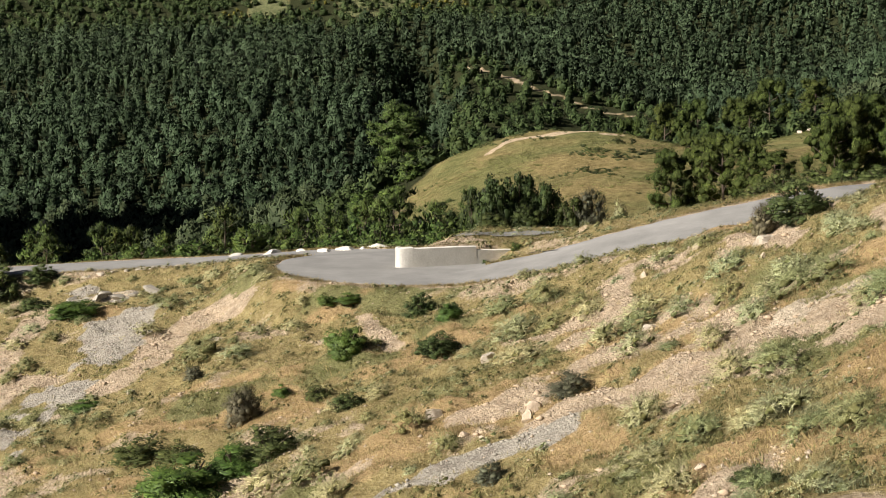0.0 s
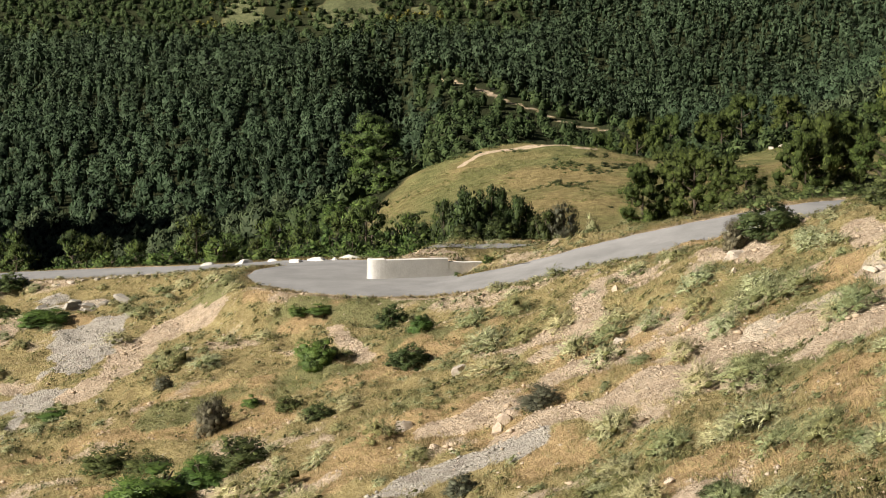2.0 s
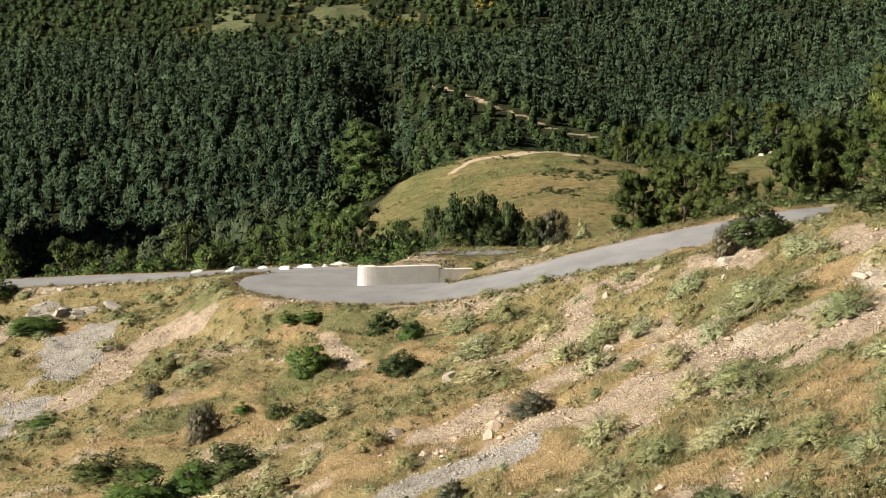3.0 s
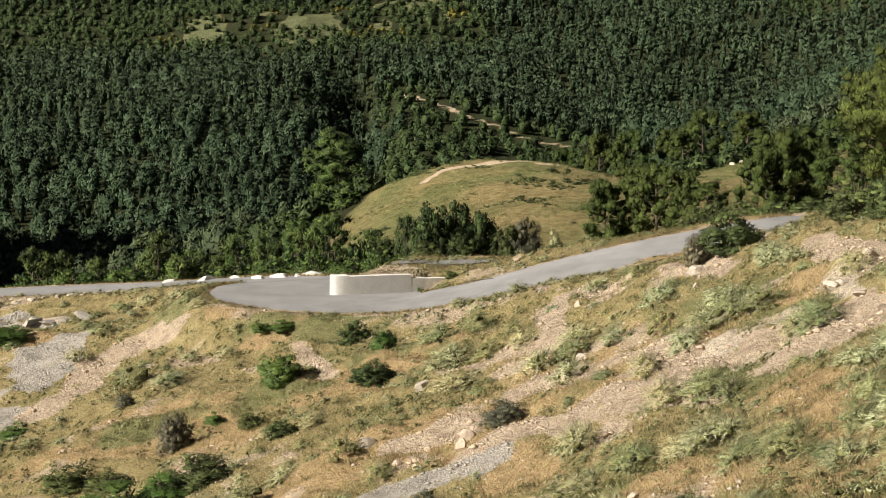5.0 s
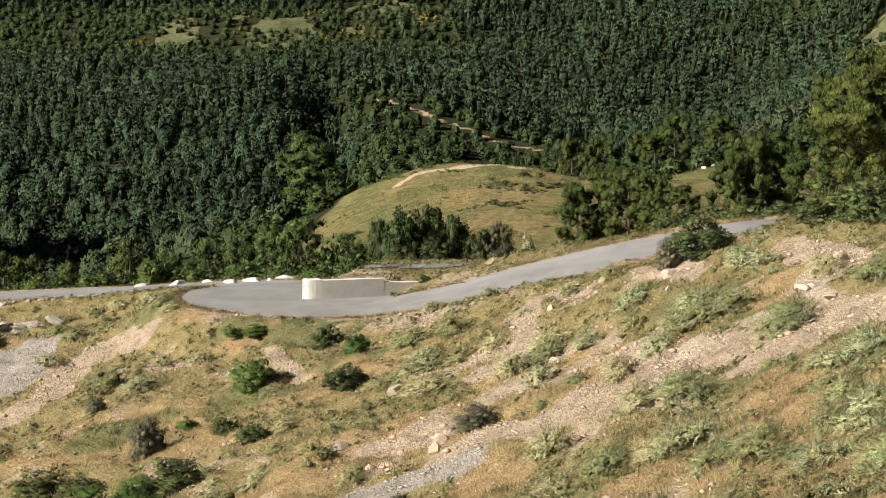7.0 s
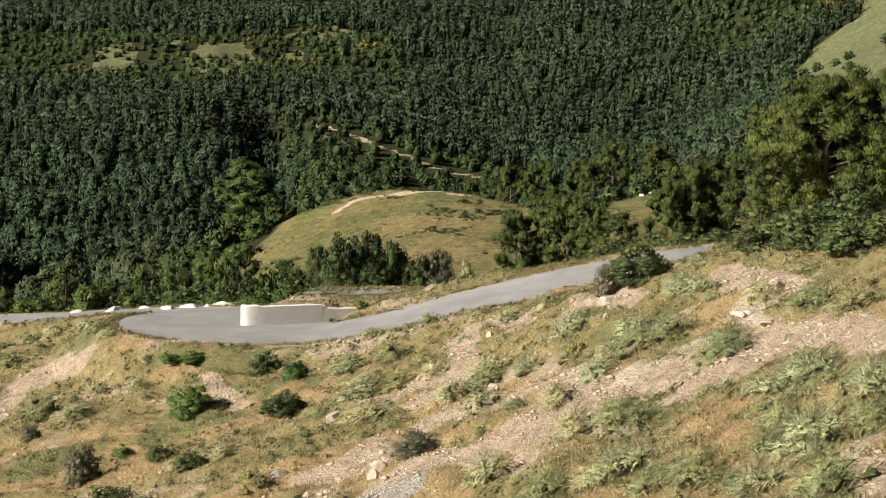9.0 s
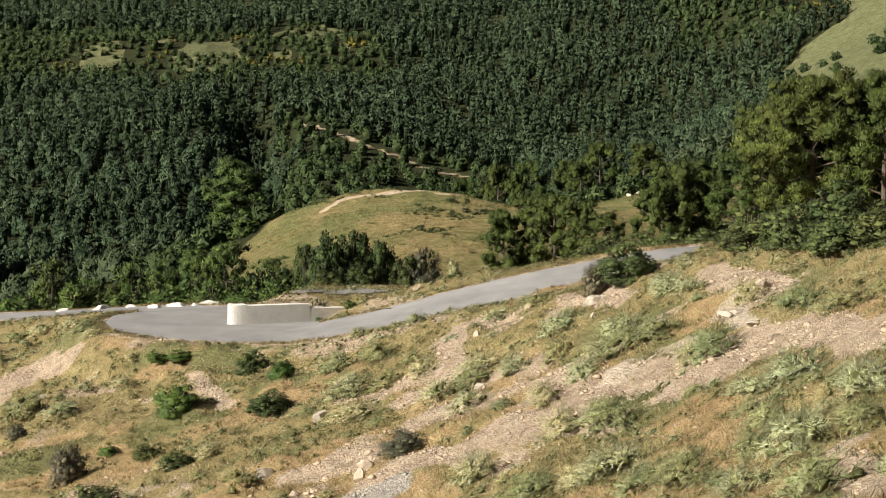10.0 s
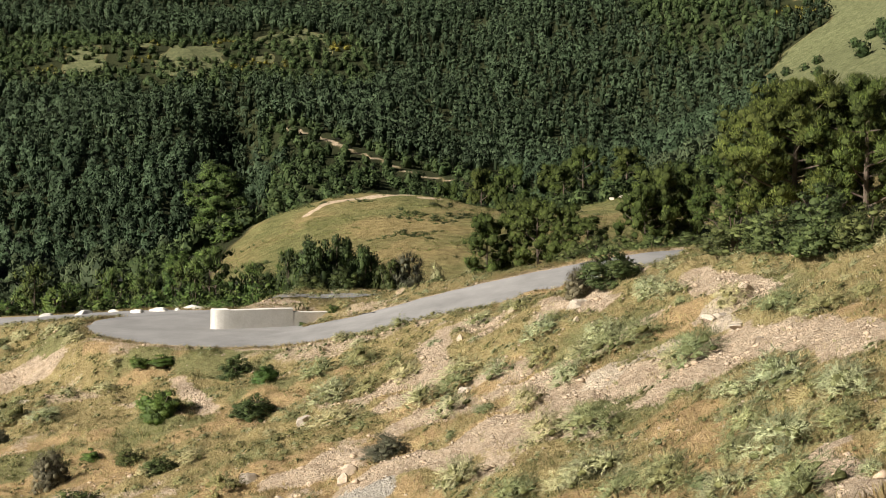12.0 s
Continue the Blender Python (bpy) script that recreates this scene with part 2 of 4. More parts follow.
    col = mix(t, 0.8, col, mix(t, 1.0, col, ramp(t, noise_tex(t, 1.3, 7, 0.72), [(0.32, (0.55, 0.52, 0.5)), (0.5, (1.0, 1.0, 1.0)), (0.68, (1.3, 1.3, 1.3))]), "MULTIPLY"))
    col = mix(t, 0.45, col, mix(t, 1.0, col, ramp(t, grit, [(0.3, (0.5, 0.5, 0.5)), (0.7, (1.5, 1.5, 1.5))]), "MULTIPLY"))
    t.links.new(col, b.inputs["Base Color"])
    bump(t, b, fine, 1.0, 0.24)
    return m


def asphalt_mat():
    m, t, b = mat("worn_asphalt", 0.85, 0.3)
    big, fine = noise_tex(t, 0.5, 5), noise_tex(t, 25, 3)
    col = ramp(t, big, [(0.3, (0.20, 0.195, 0.185)), (0.7, (0.29, 0.28, 0.267))])
    col = mix(t, 0.3, col, mix(t, 1.0, col, ramp(t, fine, [(0.3, (0.6, 0.6, 0.6)), (0.7, (1.4, 1.4, 1.4))]), "MULTIPLY"))
    t.links.new(col, b.inputs["Base Color"])
    bump(t, b, fine, 0.3, 0.01)
    return m


GROUND, ASPHALT = ground_mat(), asphalt_mat()


def mesh_of(name, verts, faces, material=None, smooth=False):
    me = bpy.data.meshes.new(name)
    if isinstance(faces, np.ndarray):
        k = faces.shape[1]
        me.vertices.add(len(verts))
        me.vertices.foreach_set("co", np.asarray(verts, np.float32).ravel())
        me.loops.add(faces.size)
        me.loops.foreach_set("vertex_index", faces.astype(np.int32).ravel())
        me.polygons.add(len(faces))
        me.polygons.foreach_set("loop_start", np.arange(0, faces.size, k, dtype=np.int32))
        me.update(calc_edges=True)
    else:
        me.from_pydata([tuple(v) for v in verts], [], faces)
    if smooth:
        me.polygons.foreach_set("use_smooth", np.ones(len(me.polygons), bool))
    if material:
        me.materials.append(material)
    return me


def rounded(me, normals):
    """Gives every point of a leafy mesh the direction by which it is shaded."""
    lay = me.attributes.new("round", "FLOAT_VECTOR", "POINT")
    lay.data.foreach_set("vector", np.asarray(normals, np.float32).ravel())
    return me


def part(name, me, parent, label=""):
    ob = new(name, me)
    ob.parent = parent
    return tagged(ob, label)


# ---- ground: one sheet to the horizon ----
def graded(lo, hi, fine, outer, growth, near, middle):
    mid = np.arange(lo, hi + 1e-6, fine)
    up, gap = [hi], fine
    while up[-1] < outer:
        gap = min(gap * growth, 1.6 if up[-1] < middle else 4.0 if up[-1] < near else 90)
        up.append(up[-1] + gap)
    down, gap = [lo], fine
    while down[-1] > -outer:
        gap = min(gap * growth, 4.0 if down[-1] > -0.3 * near else 90)
        down.append(down[-1] - gap)
    return np.array([*down[:0:-1], *mid, *up[1:]])


# bare ground, pale slips and rusty grass, as short lines (x, y, x, y, width)
SCREE = [(-16.1, 76.3, -16.2, 72.1, 1.9), (-16.2, 72.1, -17.0, 68.7, 1.9), (-17.0, 68.7, -17.3, 65.4, 1.9), (-17.3, 65.4, -17.8, 62.3, 1.3), (-17.8, 62.3, -17.5, 59.0, 1.2),
         (3.3, 41.8, 1.9, 42.7, 0.9), (1.9, 42.7, 0.3, 42.5, 1.0), (0.3, 42.5, -1.5, 42.3, 1.0), (-21.0, 85.4, -17.1, 82.1, 1.0)]
SOIL = [(-21.5, 78.5, -22.0, 71.0, 1.3), (-20.0, 69.0, -20.5, 64.0, 1.2), (-10.2, 73.6, -11.3, 73.8, 1.0), (-11.3, 74.2, -13.3, 72.5, 1.6), (-13.3, 72.5, -13.3, 67.8, 1.5), (-13.3, 67.8, -14.8, 65.7, 1.2)]
SOIL_NEAR = [(7.9, 41.2, 6.4, 42.4, 1.1), (6.4, 42.4, 4.5, 43.4, 1.3), (4.5, 43.4, 2.9, 42.9, 1.1), (3.0, 47.2, 0.8, 47.7, 0.8), (11.9, 40.8, 10.6, 42.1, 0.9),
             (10.6, 42.1, 8.8, 43.7, 0.8), (14.0, 32.8, 13.8, 37.9, 0.9), (13.8, 37.9, 12.8, 41.1, 0.9), (12.8, 41.1, 10.7, 41.7, 0.8), (10.7, 41.7, 9.0, 42.2, 0.8),
             (10.5, 26.5, 8.7, 20.6, 0.5), (6.8, 59.1, 6.4, 53.5, 0.6), (6.4, 53.5, 4.5, 52.6, 0.6), (11.8, 51.3, 11.2, 57.9, 0.7), (11.2, 57.9, 8.5, 57.3, 0.7),
             (14.5, 49.4, 14.9, 44.6, 0.8), (14.9, 44.6, 13.5, 44.2, 0.7), (-1.9, 60.5, -3.7, 68.4, 0.5), (-4.0, 46.2, -2.5, 45.6, 0.5)]
PALE = [(11.7, 43.2, 10.9, 43.5, 0.75), (10.9, 43.5, 10.0, 43.2, 0.75), (13.6, 42.3, 13.7, 44.9, 0.4), (16.5, 38.3, 15.7, 38.9, 0.4), (-17.6, 83.2, -18.8, 82.6, 1.1)]
ORANGE = [(9.3, 37.4, 10.1, 37.4, 0.8), (10.1, 37.4, 10.1, 34.5, 0.8), (4.5, 37.3, 3.6, 41.3, 0.7), (3.6, 41.3, 3.3, 38.3, 0.8), (-15.6, 56.4, -13.1, 59.0, 1.1),
          (-13.1, 59.0, -8.4, 57.4, 1.1), (-8.4, 57.4, -5.5, 54.8, 1.1), (-4.6, 54.4, -7.1, 61.3, 1.0), (-7.1, 61.3, -10.6, 61.6, 1.1), (9.6, 38.5, 9.7, 34.0, 0.7),
          (9.7, 34.0, 9.6, 30.0, 0.7), (12.0, 33.2, 12.1, 30.9, 0.6), (10.5, 26.1, 11.1, 25.6, 0.5), (-7.8, 72.6, -2.2, 68.7, 0.7), (-2.2, 68.7, -5.8, 69.3, 0.7)]


def strokes(x, y, lines):
    """Masks of bare ground along short lines (x, y, x, y, width)."""
    out = np.zeros(x.shape)
    for ax, ay, bx, by, w in lines:
        dx, dy = bx - ax, by - ay
        k = np.clip(((x - ax) * dx + (y - ay) * dy) / (dx * dx + dy * dy + 1e-9), 0, 1)
        d = np.hypot(x - ax - k * dx, y - ay - k * dy)
        out = np.maximum(out, 1 - step(0.35 * w, 1.3 * w, d))
    return out


TRACK = dense([(7, 522, 0), (18, 510, 0), (26, 488, 0), (46, 470, 0), (60, 462, 0)], 12)  # forest track
CREST = [(6.5, 215.3, 9.8, 219.5, 0.9), (9.8, 219.5, 17.6, 217.6, 1.7), (17.6, 217.6, 25, 214.8, 0.9)]


def soil_at(x, y):
    worn = 0.95 * np.maximum(strokes(x, y, SOIL), strokes(x, y, SOIL_NEAR)) + 0.24 * step(-2, 5, x) * step(66, 58, y) - 0.5 * strokes(x, y, ORANGE)
    return np.clip(step(0.28, 0.72, worn + fbm(x, y, 2.6, 71, 5) * 0.9) + 0.6 * step(0.12, 0.40, fbm(x, y, 3.0, 75, 5)), 0, 1)


def scree_at(x, y):
    line = strokes(x, y, SCREE)
    return step(0.30, 0.75, line * 0.9 + (fbm(x, y, 2.2, 73, 5) + 0.7 * fbm(x, y, 0.6, 74, 2)) * 1.3 * np.minimum(1, 2.5 * line))


def pale_at(x, y):
    line = strokes(x, y, PALE)
    return step(0.35, 0.8, line + fbm(x, y, 1.0, 77, 4) * 0.8 * np.minimum(1, 2 * line))


def green_at(x, y):
    return step(0.0, 0.6, fbm(x, y, 5.0, 21, 5))


def rust_at(x, y):
    return step(0.05, 0.4, fbm(x, y, 6.0, 51, 5) + 0.7 * strokes(x, y, ORANGE))


CLEARINGS = [(-69, 622, 8, 13), (-26, 622, 14, 25), (12, 672, 14, 18), (-48, 640, 3, 8), (1, 632, 4, 7), (26, 640, 4, 8)]  # x, y, half sizes


def meadow_at(x, y):
    """Grassland on the knoll, on the spur beside it and on the open slopes above."""
    knoll = step(1.15, 0.9, np.hypot((x - 24) / 30, (y - 196) / 44)) + step(1.15, 0.9, np.hypot((x - 66) / 30, (y - 226) / 26))
    slope = step(0, 10, x - np.interp(y, [340, 494, 519, 536, 541, 587, 700], [118, 158, 168, 186, 203, 210, 232]) + fbm(x, y, 25.0, 14) * 14) * step(250, 300, y)
    top = 0
    for cx, cy, rx, ry in CLEARINGS:
        top = np.maximum(top, step(1.2, 0.8, np.hypot((x - cx) / rx, (y - cy) / ry) + 0.7 * fbm(x, y, 9.0, 15)))
    return np.clip(knoll + slope + top, 0, 1)


def build_ground():
    xs = graded(-27, 20, 0.32, 2600, 1.12, 260, 62)
    ys = graded(19, 90, 0.30, 2600, 1.08, 720, 236)
    gx, gy = np.meshgrid(xs, ys)
    gz = land(gx, gy)
    n, m = gx.shape
    idx = np.arange(n * m).reshape(n, m)
    faces = np.stack([idx[:-1, :-1], idx[:-1, 1:], idx[1:, 1:], idx[1:, :-1]], -1).reshape(-1, 4)
    me = mesh_of("ground", np.stack([gx, gy, gz], -1).reshape(-1, 3), faces, GROUND, True)
    edge, _ = road_at(gx, gy)
    soil = np.maximum(soil_at(gx, gy), (1 - step(0.2, 1.1, edge + fbm(gx, gy, 1.2, 33, 3))) * 0.8)
    scree = scree_at(gx, gy)
    green, rust = green_at(gx, gy), rust_at(gx, gy)
    far = step(95, 125, gy - 0.35 * np.abs(gx) * (gx < 0))
    far = np.maximum(far, step(30, 60, np.abs(gx)))
    mead = meadow_at(gx, gy) * far
    track = 0.9 - 0.9 * step(0.8, 3.4, along(TRACK, gx, gy)[0])
    path = np.maximum(0.85 * track, strokes(gx, gy, CREST))
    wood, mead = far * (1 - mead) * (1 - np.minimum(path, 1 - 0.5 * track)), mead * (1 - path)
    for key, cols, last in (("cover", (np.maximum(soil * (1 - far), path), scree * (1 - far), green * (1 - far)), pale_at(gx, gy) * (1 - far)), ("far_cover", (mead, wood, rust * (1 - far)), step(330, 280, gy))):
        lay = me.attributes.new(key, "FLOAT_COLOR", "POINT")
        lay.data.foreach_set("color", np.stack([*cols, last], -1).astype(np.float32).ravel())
    return tagged(new("ground", me), "dry grassy hillside with bare stony soil and scree", "hillside", kind="structure")


build_ground()


def build_road():
    x0, x1, y0, y1, s = -46, 30, 66, 97, 0.22
    gx, gy = np.meshgrid(np.arange(x0, x1, s), np.arange(y0, y1, s))
    edge, z = road_at(gx, gy)
    edge = edge + fbm(gx, gy, 1.4, 31, 3) * 0.28 + island_at(gx, gy) * 9
    z = z + 0.012 * fbm(gx, gy, 2.0, 12)
    z = z - 0.12 * step(-0.1, 0.4, edge)
    inside = edge < 0.5
    keep = inside[:-1, :-1] & inside[:-1, 1:] & inside[1:, 1:] & inside[1:, :-1]
    idx = np.arange(gx.size).reshape(gx.shape)
    faces = np.stack([idx[:-1, :-1], idx[:-1, 1:], idx[1:, 1:], idx[1:, :-1]], -1)[keep]
    pick = np.unique(faces)
    used = np.full(gx.size, -1)
    used[pick] = np.arange(len(pick))
    verts = np.stack([gx, gy, z], -1).reshape(-1, 3)[pick]
    me = mesh_of("road", verts, used[faces], ASPHALT, True)
    ob = tagged(new("road", me), "worn grey asphalt mountain road with a hairpin bend", "road", kind="structure")
    return ob


build_road()

# ---- plants: meshes ----
def spikes(base, tip, width, side):
    """Three-cornered blades from base to tip."""
    v = np.stack([base - side * width, base + side * width, tip], 1).reshape(-1, 3)
    return v, np.arange(len(v)).reshape(-1, 3)


def unit(v):
    return v / np.maximum(np.linalg.norm(v, axis=-1, keepdims=True), 1e-9)


def rand_dirs(rng, n):
    return unit(rng.normal(size=(n, 3)))


PHI = (1 + 5 ** 0.5) / 2
ICO = unit(np.array([(-1, PHI, 0), (1, PHI, 0), (-1, -PHI, 0), (1, -PHI, 0), (0, -1, PHI), (0, 1, PHI), (0, -1, -PHI), (0, 1, -PHI),
                     (PHI, 0, -1), (PHI, 0, 1), (-PHI, 0, -1), (-PHI, 0, 1)]))
ICO_FACES = np.array([(0, 11, 5), (0, 5, 1), (0, 1, 7), (0, 7, 10), (0, 10, 11), (1, 5, 9), (5, 11, 4), (11, 10, 2), (10, 7, 6), (7, 1, 8),
                      (3, 9, 4), (3, 4, 2), (3, 2, 6), (3, 6, 8), (3, 8, 9), (4, 9, 5), (2, 4, 11), (6, 2, 10), (8, 6, 7), (9, 8, 1)])


OCTA = np.array([(1, 0, 0), (0, 1, 0), (-1, 0, 0), (0, -1, 0), (0, 0, 1), (0, 0, -1)], float)
OCTA_FACES = np.array([(0, 1, 4), (1, 2, 4), (2, 3, 4), (3, 0, 4), (1, 0, 5), (2, 1, 5), (3, 2, 5), (0, 3, 5)])


def leafy(rng, centres, radii, per, size, slim=0.5, radial=0.35, squash=0.8, core=0.72, rise=0.25):
    """Small leaves over many rounded clumps, leaning outward and a little upward, with a dense heart in each clump."""
    c, r = np.repeat(centres, per, 0), np.repeat(radii, per)[:, None]
    d = rand_dirs(rng, len(c))
    d[:, 2] = np.where(d[:, 2] < -0.5, -d[:, 2], d[:, 2])
    base = c + d * r * rng.uniform(0.62, 1.0, (len(c), 1)) * [1, 1, squash]
    lean = unit(d * radial + rand_dirs(rng, len(c)) * (1 - radial) + [0, 0, rise])
    tip = base + lean * size * rng.uniform(0.6, 1.4, (len(c), 1))
    middle = centres.mean(0) - [0, 0, 0.25 * np.ptp(centres[:, 2])]
    far = unit(centres - middle)
    soft = unit(0.75 * d + 0.55 * np.repeat(far, per, 0) + 0.3 * rand_dirs(rng, len(d)) + [0, 0, 0.1])
    side = unit(np.cross(lean, soft + 0.4 * rand_dirs(rng, len(c))))
    v, f = spikes(base, tip, size * slim * 0.5, side)
    n = len(centres)
    solid, faces = (ICO, ICO_FACES) if per > 40 else (OCTA, OCTA_FACES)
    heart = centres[:, None] + solid[None] * radii[:, None, None] * core * rng.uniform(0.55, 1.15, (n, len(solid), 1)) * [1, 1, squash]
    hf = (faces[None] + (np.arange(n) * len(solid))[:, None, None]).reshape(-1, 3)
    heart = heart.reshape(-1, 3)
    soft = np.concatenate([unit(np.tile(solid, (n, 1)) + 0.5 * np.repeat(far, len(solid), 0)), np.repeat(soft, 3, 0)])
    return np.concatenate([heart, v]), np.concatenate([hf, f + len(heart)]), len(hf), soft


# dark colour for the puffs' hearts: shade inside the crowns, painted in
CROWN_SHADE = leaf_mat("crown_inner_shade", (0.028, 0.038, 0.012), (0.06, 0.075, 0.024), 2.0, 0.05, 0.9, 0.05)


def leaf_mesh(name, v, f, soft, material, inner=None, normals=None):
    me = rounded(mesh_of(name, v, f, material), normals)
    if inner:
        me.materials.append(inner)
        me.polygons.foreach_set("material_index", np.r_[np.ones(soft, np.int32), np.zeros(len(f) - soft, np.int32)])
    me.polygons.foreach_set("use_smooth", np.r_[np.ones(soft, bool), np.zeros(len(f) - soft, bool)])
    return me


def clump_mesh(name, seed, material, lobes, per, size, slim=0.5, radial=0.35, flat=0.85, small=0.30, core=0.72):
    """A shrub one metre wide and one high, of many clumps; x and y from -0.5 to 0.5."""
    rng = np.random.default_rng(seed)
    d = rand_dirs(rng, lobes)
    d[:, 2] = np.abs(d[:, 2])
    rad = rng.uniform(0.5, 1.0, lobes) * small * 0.7
    reach = (0.5 - rad * 0.75) * rng.uniform(0.5, 1.12, lobes)
    c = d * reach[:, None] * [1, 1, 2 * flat]
    c[:, 2] += 0.05
    v, f, soft, normals = leafy(rng, c, rad, per, size, slim, radial, 0.8, core)
    v[:, 2] = np.maximum(v[:, 2], -0.05)
    return leaf_mesh(name, v, f, soft, material, None, normals)


def stems_mesh(name, seed, count=7, top=0.75, spread=0.32, thick=0.025):
    rng = np.random.default_rng(seed)
    bm = bmesh.new()
    for _ in range(count):
        a, k = rng.uniform(0, 6.28), rng.uniform(0.3, 1)
        limb(bm, [Vector((0.03 * math.cos(a), 0.03 * math.sin(a), -0.06)),
                  Vector((spread * k * 0.5 * math.cos(a), spread * k * 0.5 * math.sin(a), top * 0.5)),
                  Vector((spread * k * math.cos(a), spread * k * math.sin(a), top * rng.uniform(0.75, 1)))], thick, thick * 0.3, 5)
    me = bpy.data.meshes.new(name)
    bm.to_mesh(me)
    bm.free()
    me.materials.append(BARK)
    return me


def limb(bm, points, r0, r1, sides=7):
    """A tapered limb along points."""
    rings = []
    for k, p in enumerate(points):
        ahead = (points[min(k + 1, len(points) - 1)] - points[max(k - 1, 0)]).normalized()
        u = ahead.orthogonal().normalized()
        w = ahead.cross(u)
        r = r0 + (r1 - r0) * k / (len(points) - 1)
        rings.append([bm.verts.new(p + (u * math.cos(2 * math.pi * s / sides) + w * math.sin(2 * math.pi * s / sides)) * r) for s in range(sides)])
    for a, b in zip(rings, rings[1:]):
        for s in range(sides):
            bm.faces.new((a[s], a[(s + 1) % sides], b[(s + 1) % sides], b[s]))
    bm.faces.new(rings[-1])


def bush(name, label, crown_me, stem_me, x, y, w, h, turn, group=""):
    ob = tagged(new(name), label, "shrub", group)
    ob.matrix_world = Matrix.LocRotScale((x, y, float(land(np.array([x]), np.array([y]))[0]) - 0.03 - 0.1 * h), Euler((0, 0, turn)), (w, w * 0.9, h))
    part("crown", crown_me, ob)
    tagged(part("stem_cluster", stem_me, ob), "thin brown stems", kind="stuff")
    return ob


def pine_meshes(seed, high, wide, limbs, puffs, per, needle, flat=0.75, bare=0.18, lean=0.4, puff=(0.045, 0.085), heart=0.62, green=None):
    """Trunk with limbs, and a crown of needle puffs round the limbs' ends."""
    rng = np.random.default_rng(seed)
    bm = bmesh.new()
    bend = rng.uniform(-lean, lean, 2)
    def axis(k):
        return Vector((bend[0] * math.sin(k * 2.4), bend[1] * math.sin(k * 2.0), high * 0.92 * k))
    limb(bm, [axis(k) - Vector((0, 0, 0.25 if k == 0 else 0)) for k in np.linspace(0, 1, 9)], 0.02 * high, 0.006 * high, 8)
    centres, radii = [], []
    for i in range(limbs):
        k = bare + (1 - bare) * (i + rng.uniform(0, 1)) / limbs
        a = i * 2.4 + rng.uniform(-0.5, 0.5)
        out = wide * 0.5 * min(1.0, 0.35 + 1.5 * (1 - k)) * (0.55 + 0.45 * min(1, (k - bare) / 0.25 + 0.4)) * rng.uniform(0.65, 1.1)
        p0 = axis(k * 0.94)
        p2 = p0 + Vector((math.cos(a) * out, math.sin(a) * out, out * rng.uniform(0.15, 0.6)))
        p1 = (p0 + p2) / 2 + Vector((0, 0, -0.06 * out))
        limb(bm, [p0, p1, p2], 0.0075 * high * (1.2 - 0.6 * k), 0.002 * high, 5)
        for j in range(puffs):
            q = 1.08 - 0.78 * rng.uniform(0, 1) ** 1.5
            r = wide * rng.uniform(*puff)
            c = p0.lerp(p2, q) + Vector(rng.normal(size=3)) * wide * 0.04 + Vector((0, 0, r * 0.5))
            centres.append(c)
            radii.append(r)
    for j in range(puffs * 2):
        centres.append(axis(0.95) + Vector((*rng.normal(size=2) * wide * 0.06, rng.uniform(-0.10, 0.045) * high)))
        radii.append(wide * rng.uniform(*puff))
    trunk = bpy.data.meshes.new("trunk")
    bm.to_mesh(trunk)
    bm.free()
    trunk.materials.append(BARK)
    v, f, soft, normals = leafy(rng, np.array([tuple(c) for c in centres]), np.array(radii), per, needle, 0.24, 0.6, flat, heart, 0.6)
    return trunk, leaf_mesh("crown", v, f, soft, green or PINE, CROWN_SHADE, normals)


def stand(ob, x, y, turn=0.0, scale=1.0, sink=0.05):
    z = float(land(np.array([x]), np.array([y]))[0]) - sink
    ob.matrix_world = Matrix.LocRotScale((x, y, z), Euler((0, 0, turn)), scale if isinstance(scale, tuple) else (scale,) * 3)
    return ob


def pine(label, meshes, x, y, turn, scale, group=""):
    ob = tagged(new("pine_tree"), label, "tree", group)
    part("trunk", meshes[0], ob)
    part("crown", meshes[1], ob)
    return stand(ob, x, y, turn, scale)


# ---- shrubs that stand singly on the hillside ----
lentisk_crowns = [clump_mesh("crown", 40 + k, LENTISK, 56, 110, 0.034, 0.9, 0.4, 0.85, 0.32, 0.62) for k in range(3)]
dark_crowns = [clump_mesh("crown", 50 + k, SCRUB, 110, 52, 0.032, 0.75, 0.5, 0.85, 0.21, 0.55) for k in range(3)]
VALLEY = leaf_mat("valley_green", (0.030, 0.056, 0.014), (0.105, 0.150, 0.040), 0.4, 0.05, 0.6, 0.12)
DARKSCRUB = leaf_mat("dark_scrub_green", (0.026, 0.040, 0.012), (0.082, 0.104, 0.034), 0.4, 0.04, 0.6, 0.12)
tree_crowns = [clump_mesh("crown", 45 + k, DARKSCRUB, 130, 60, 0.034, 0.9, 0.4, 0.85, 0.22, 0.66) for k in range(2)]
valley_crowns = [clump_mesh("crown", 55 + k, VALLEY, 56, 17, 0.078, 0.7, 0.45, 0.85, 0.24) for k in range(3)]
grey_crowns = [clump_mesh("crown", 60 + k, GREYBUSH, 60, 70, 0.085, 0.14, 0.75, 0.85, 0.28, 0.6) for k in range(2)]
stem_sets = [stems_mesh("stem_cluster", 70 + k) for k in range(2)]
rnd = random.Random(7)
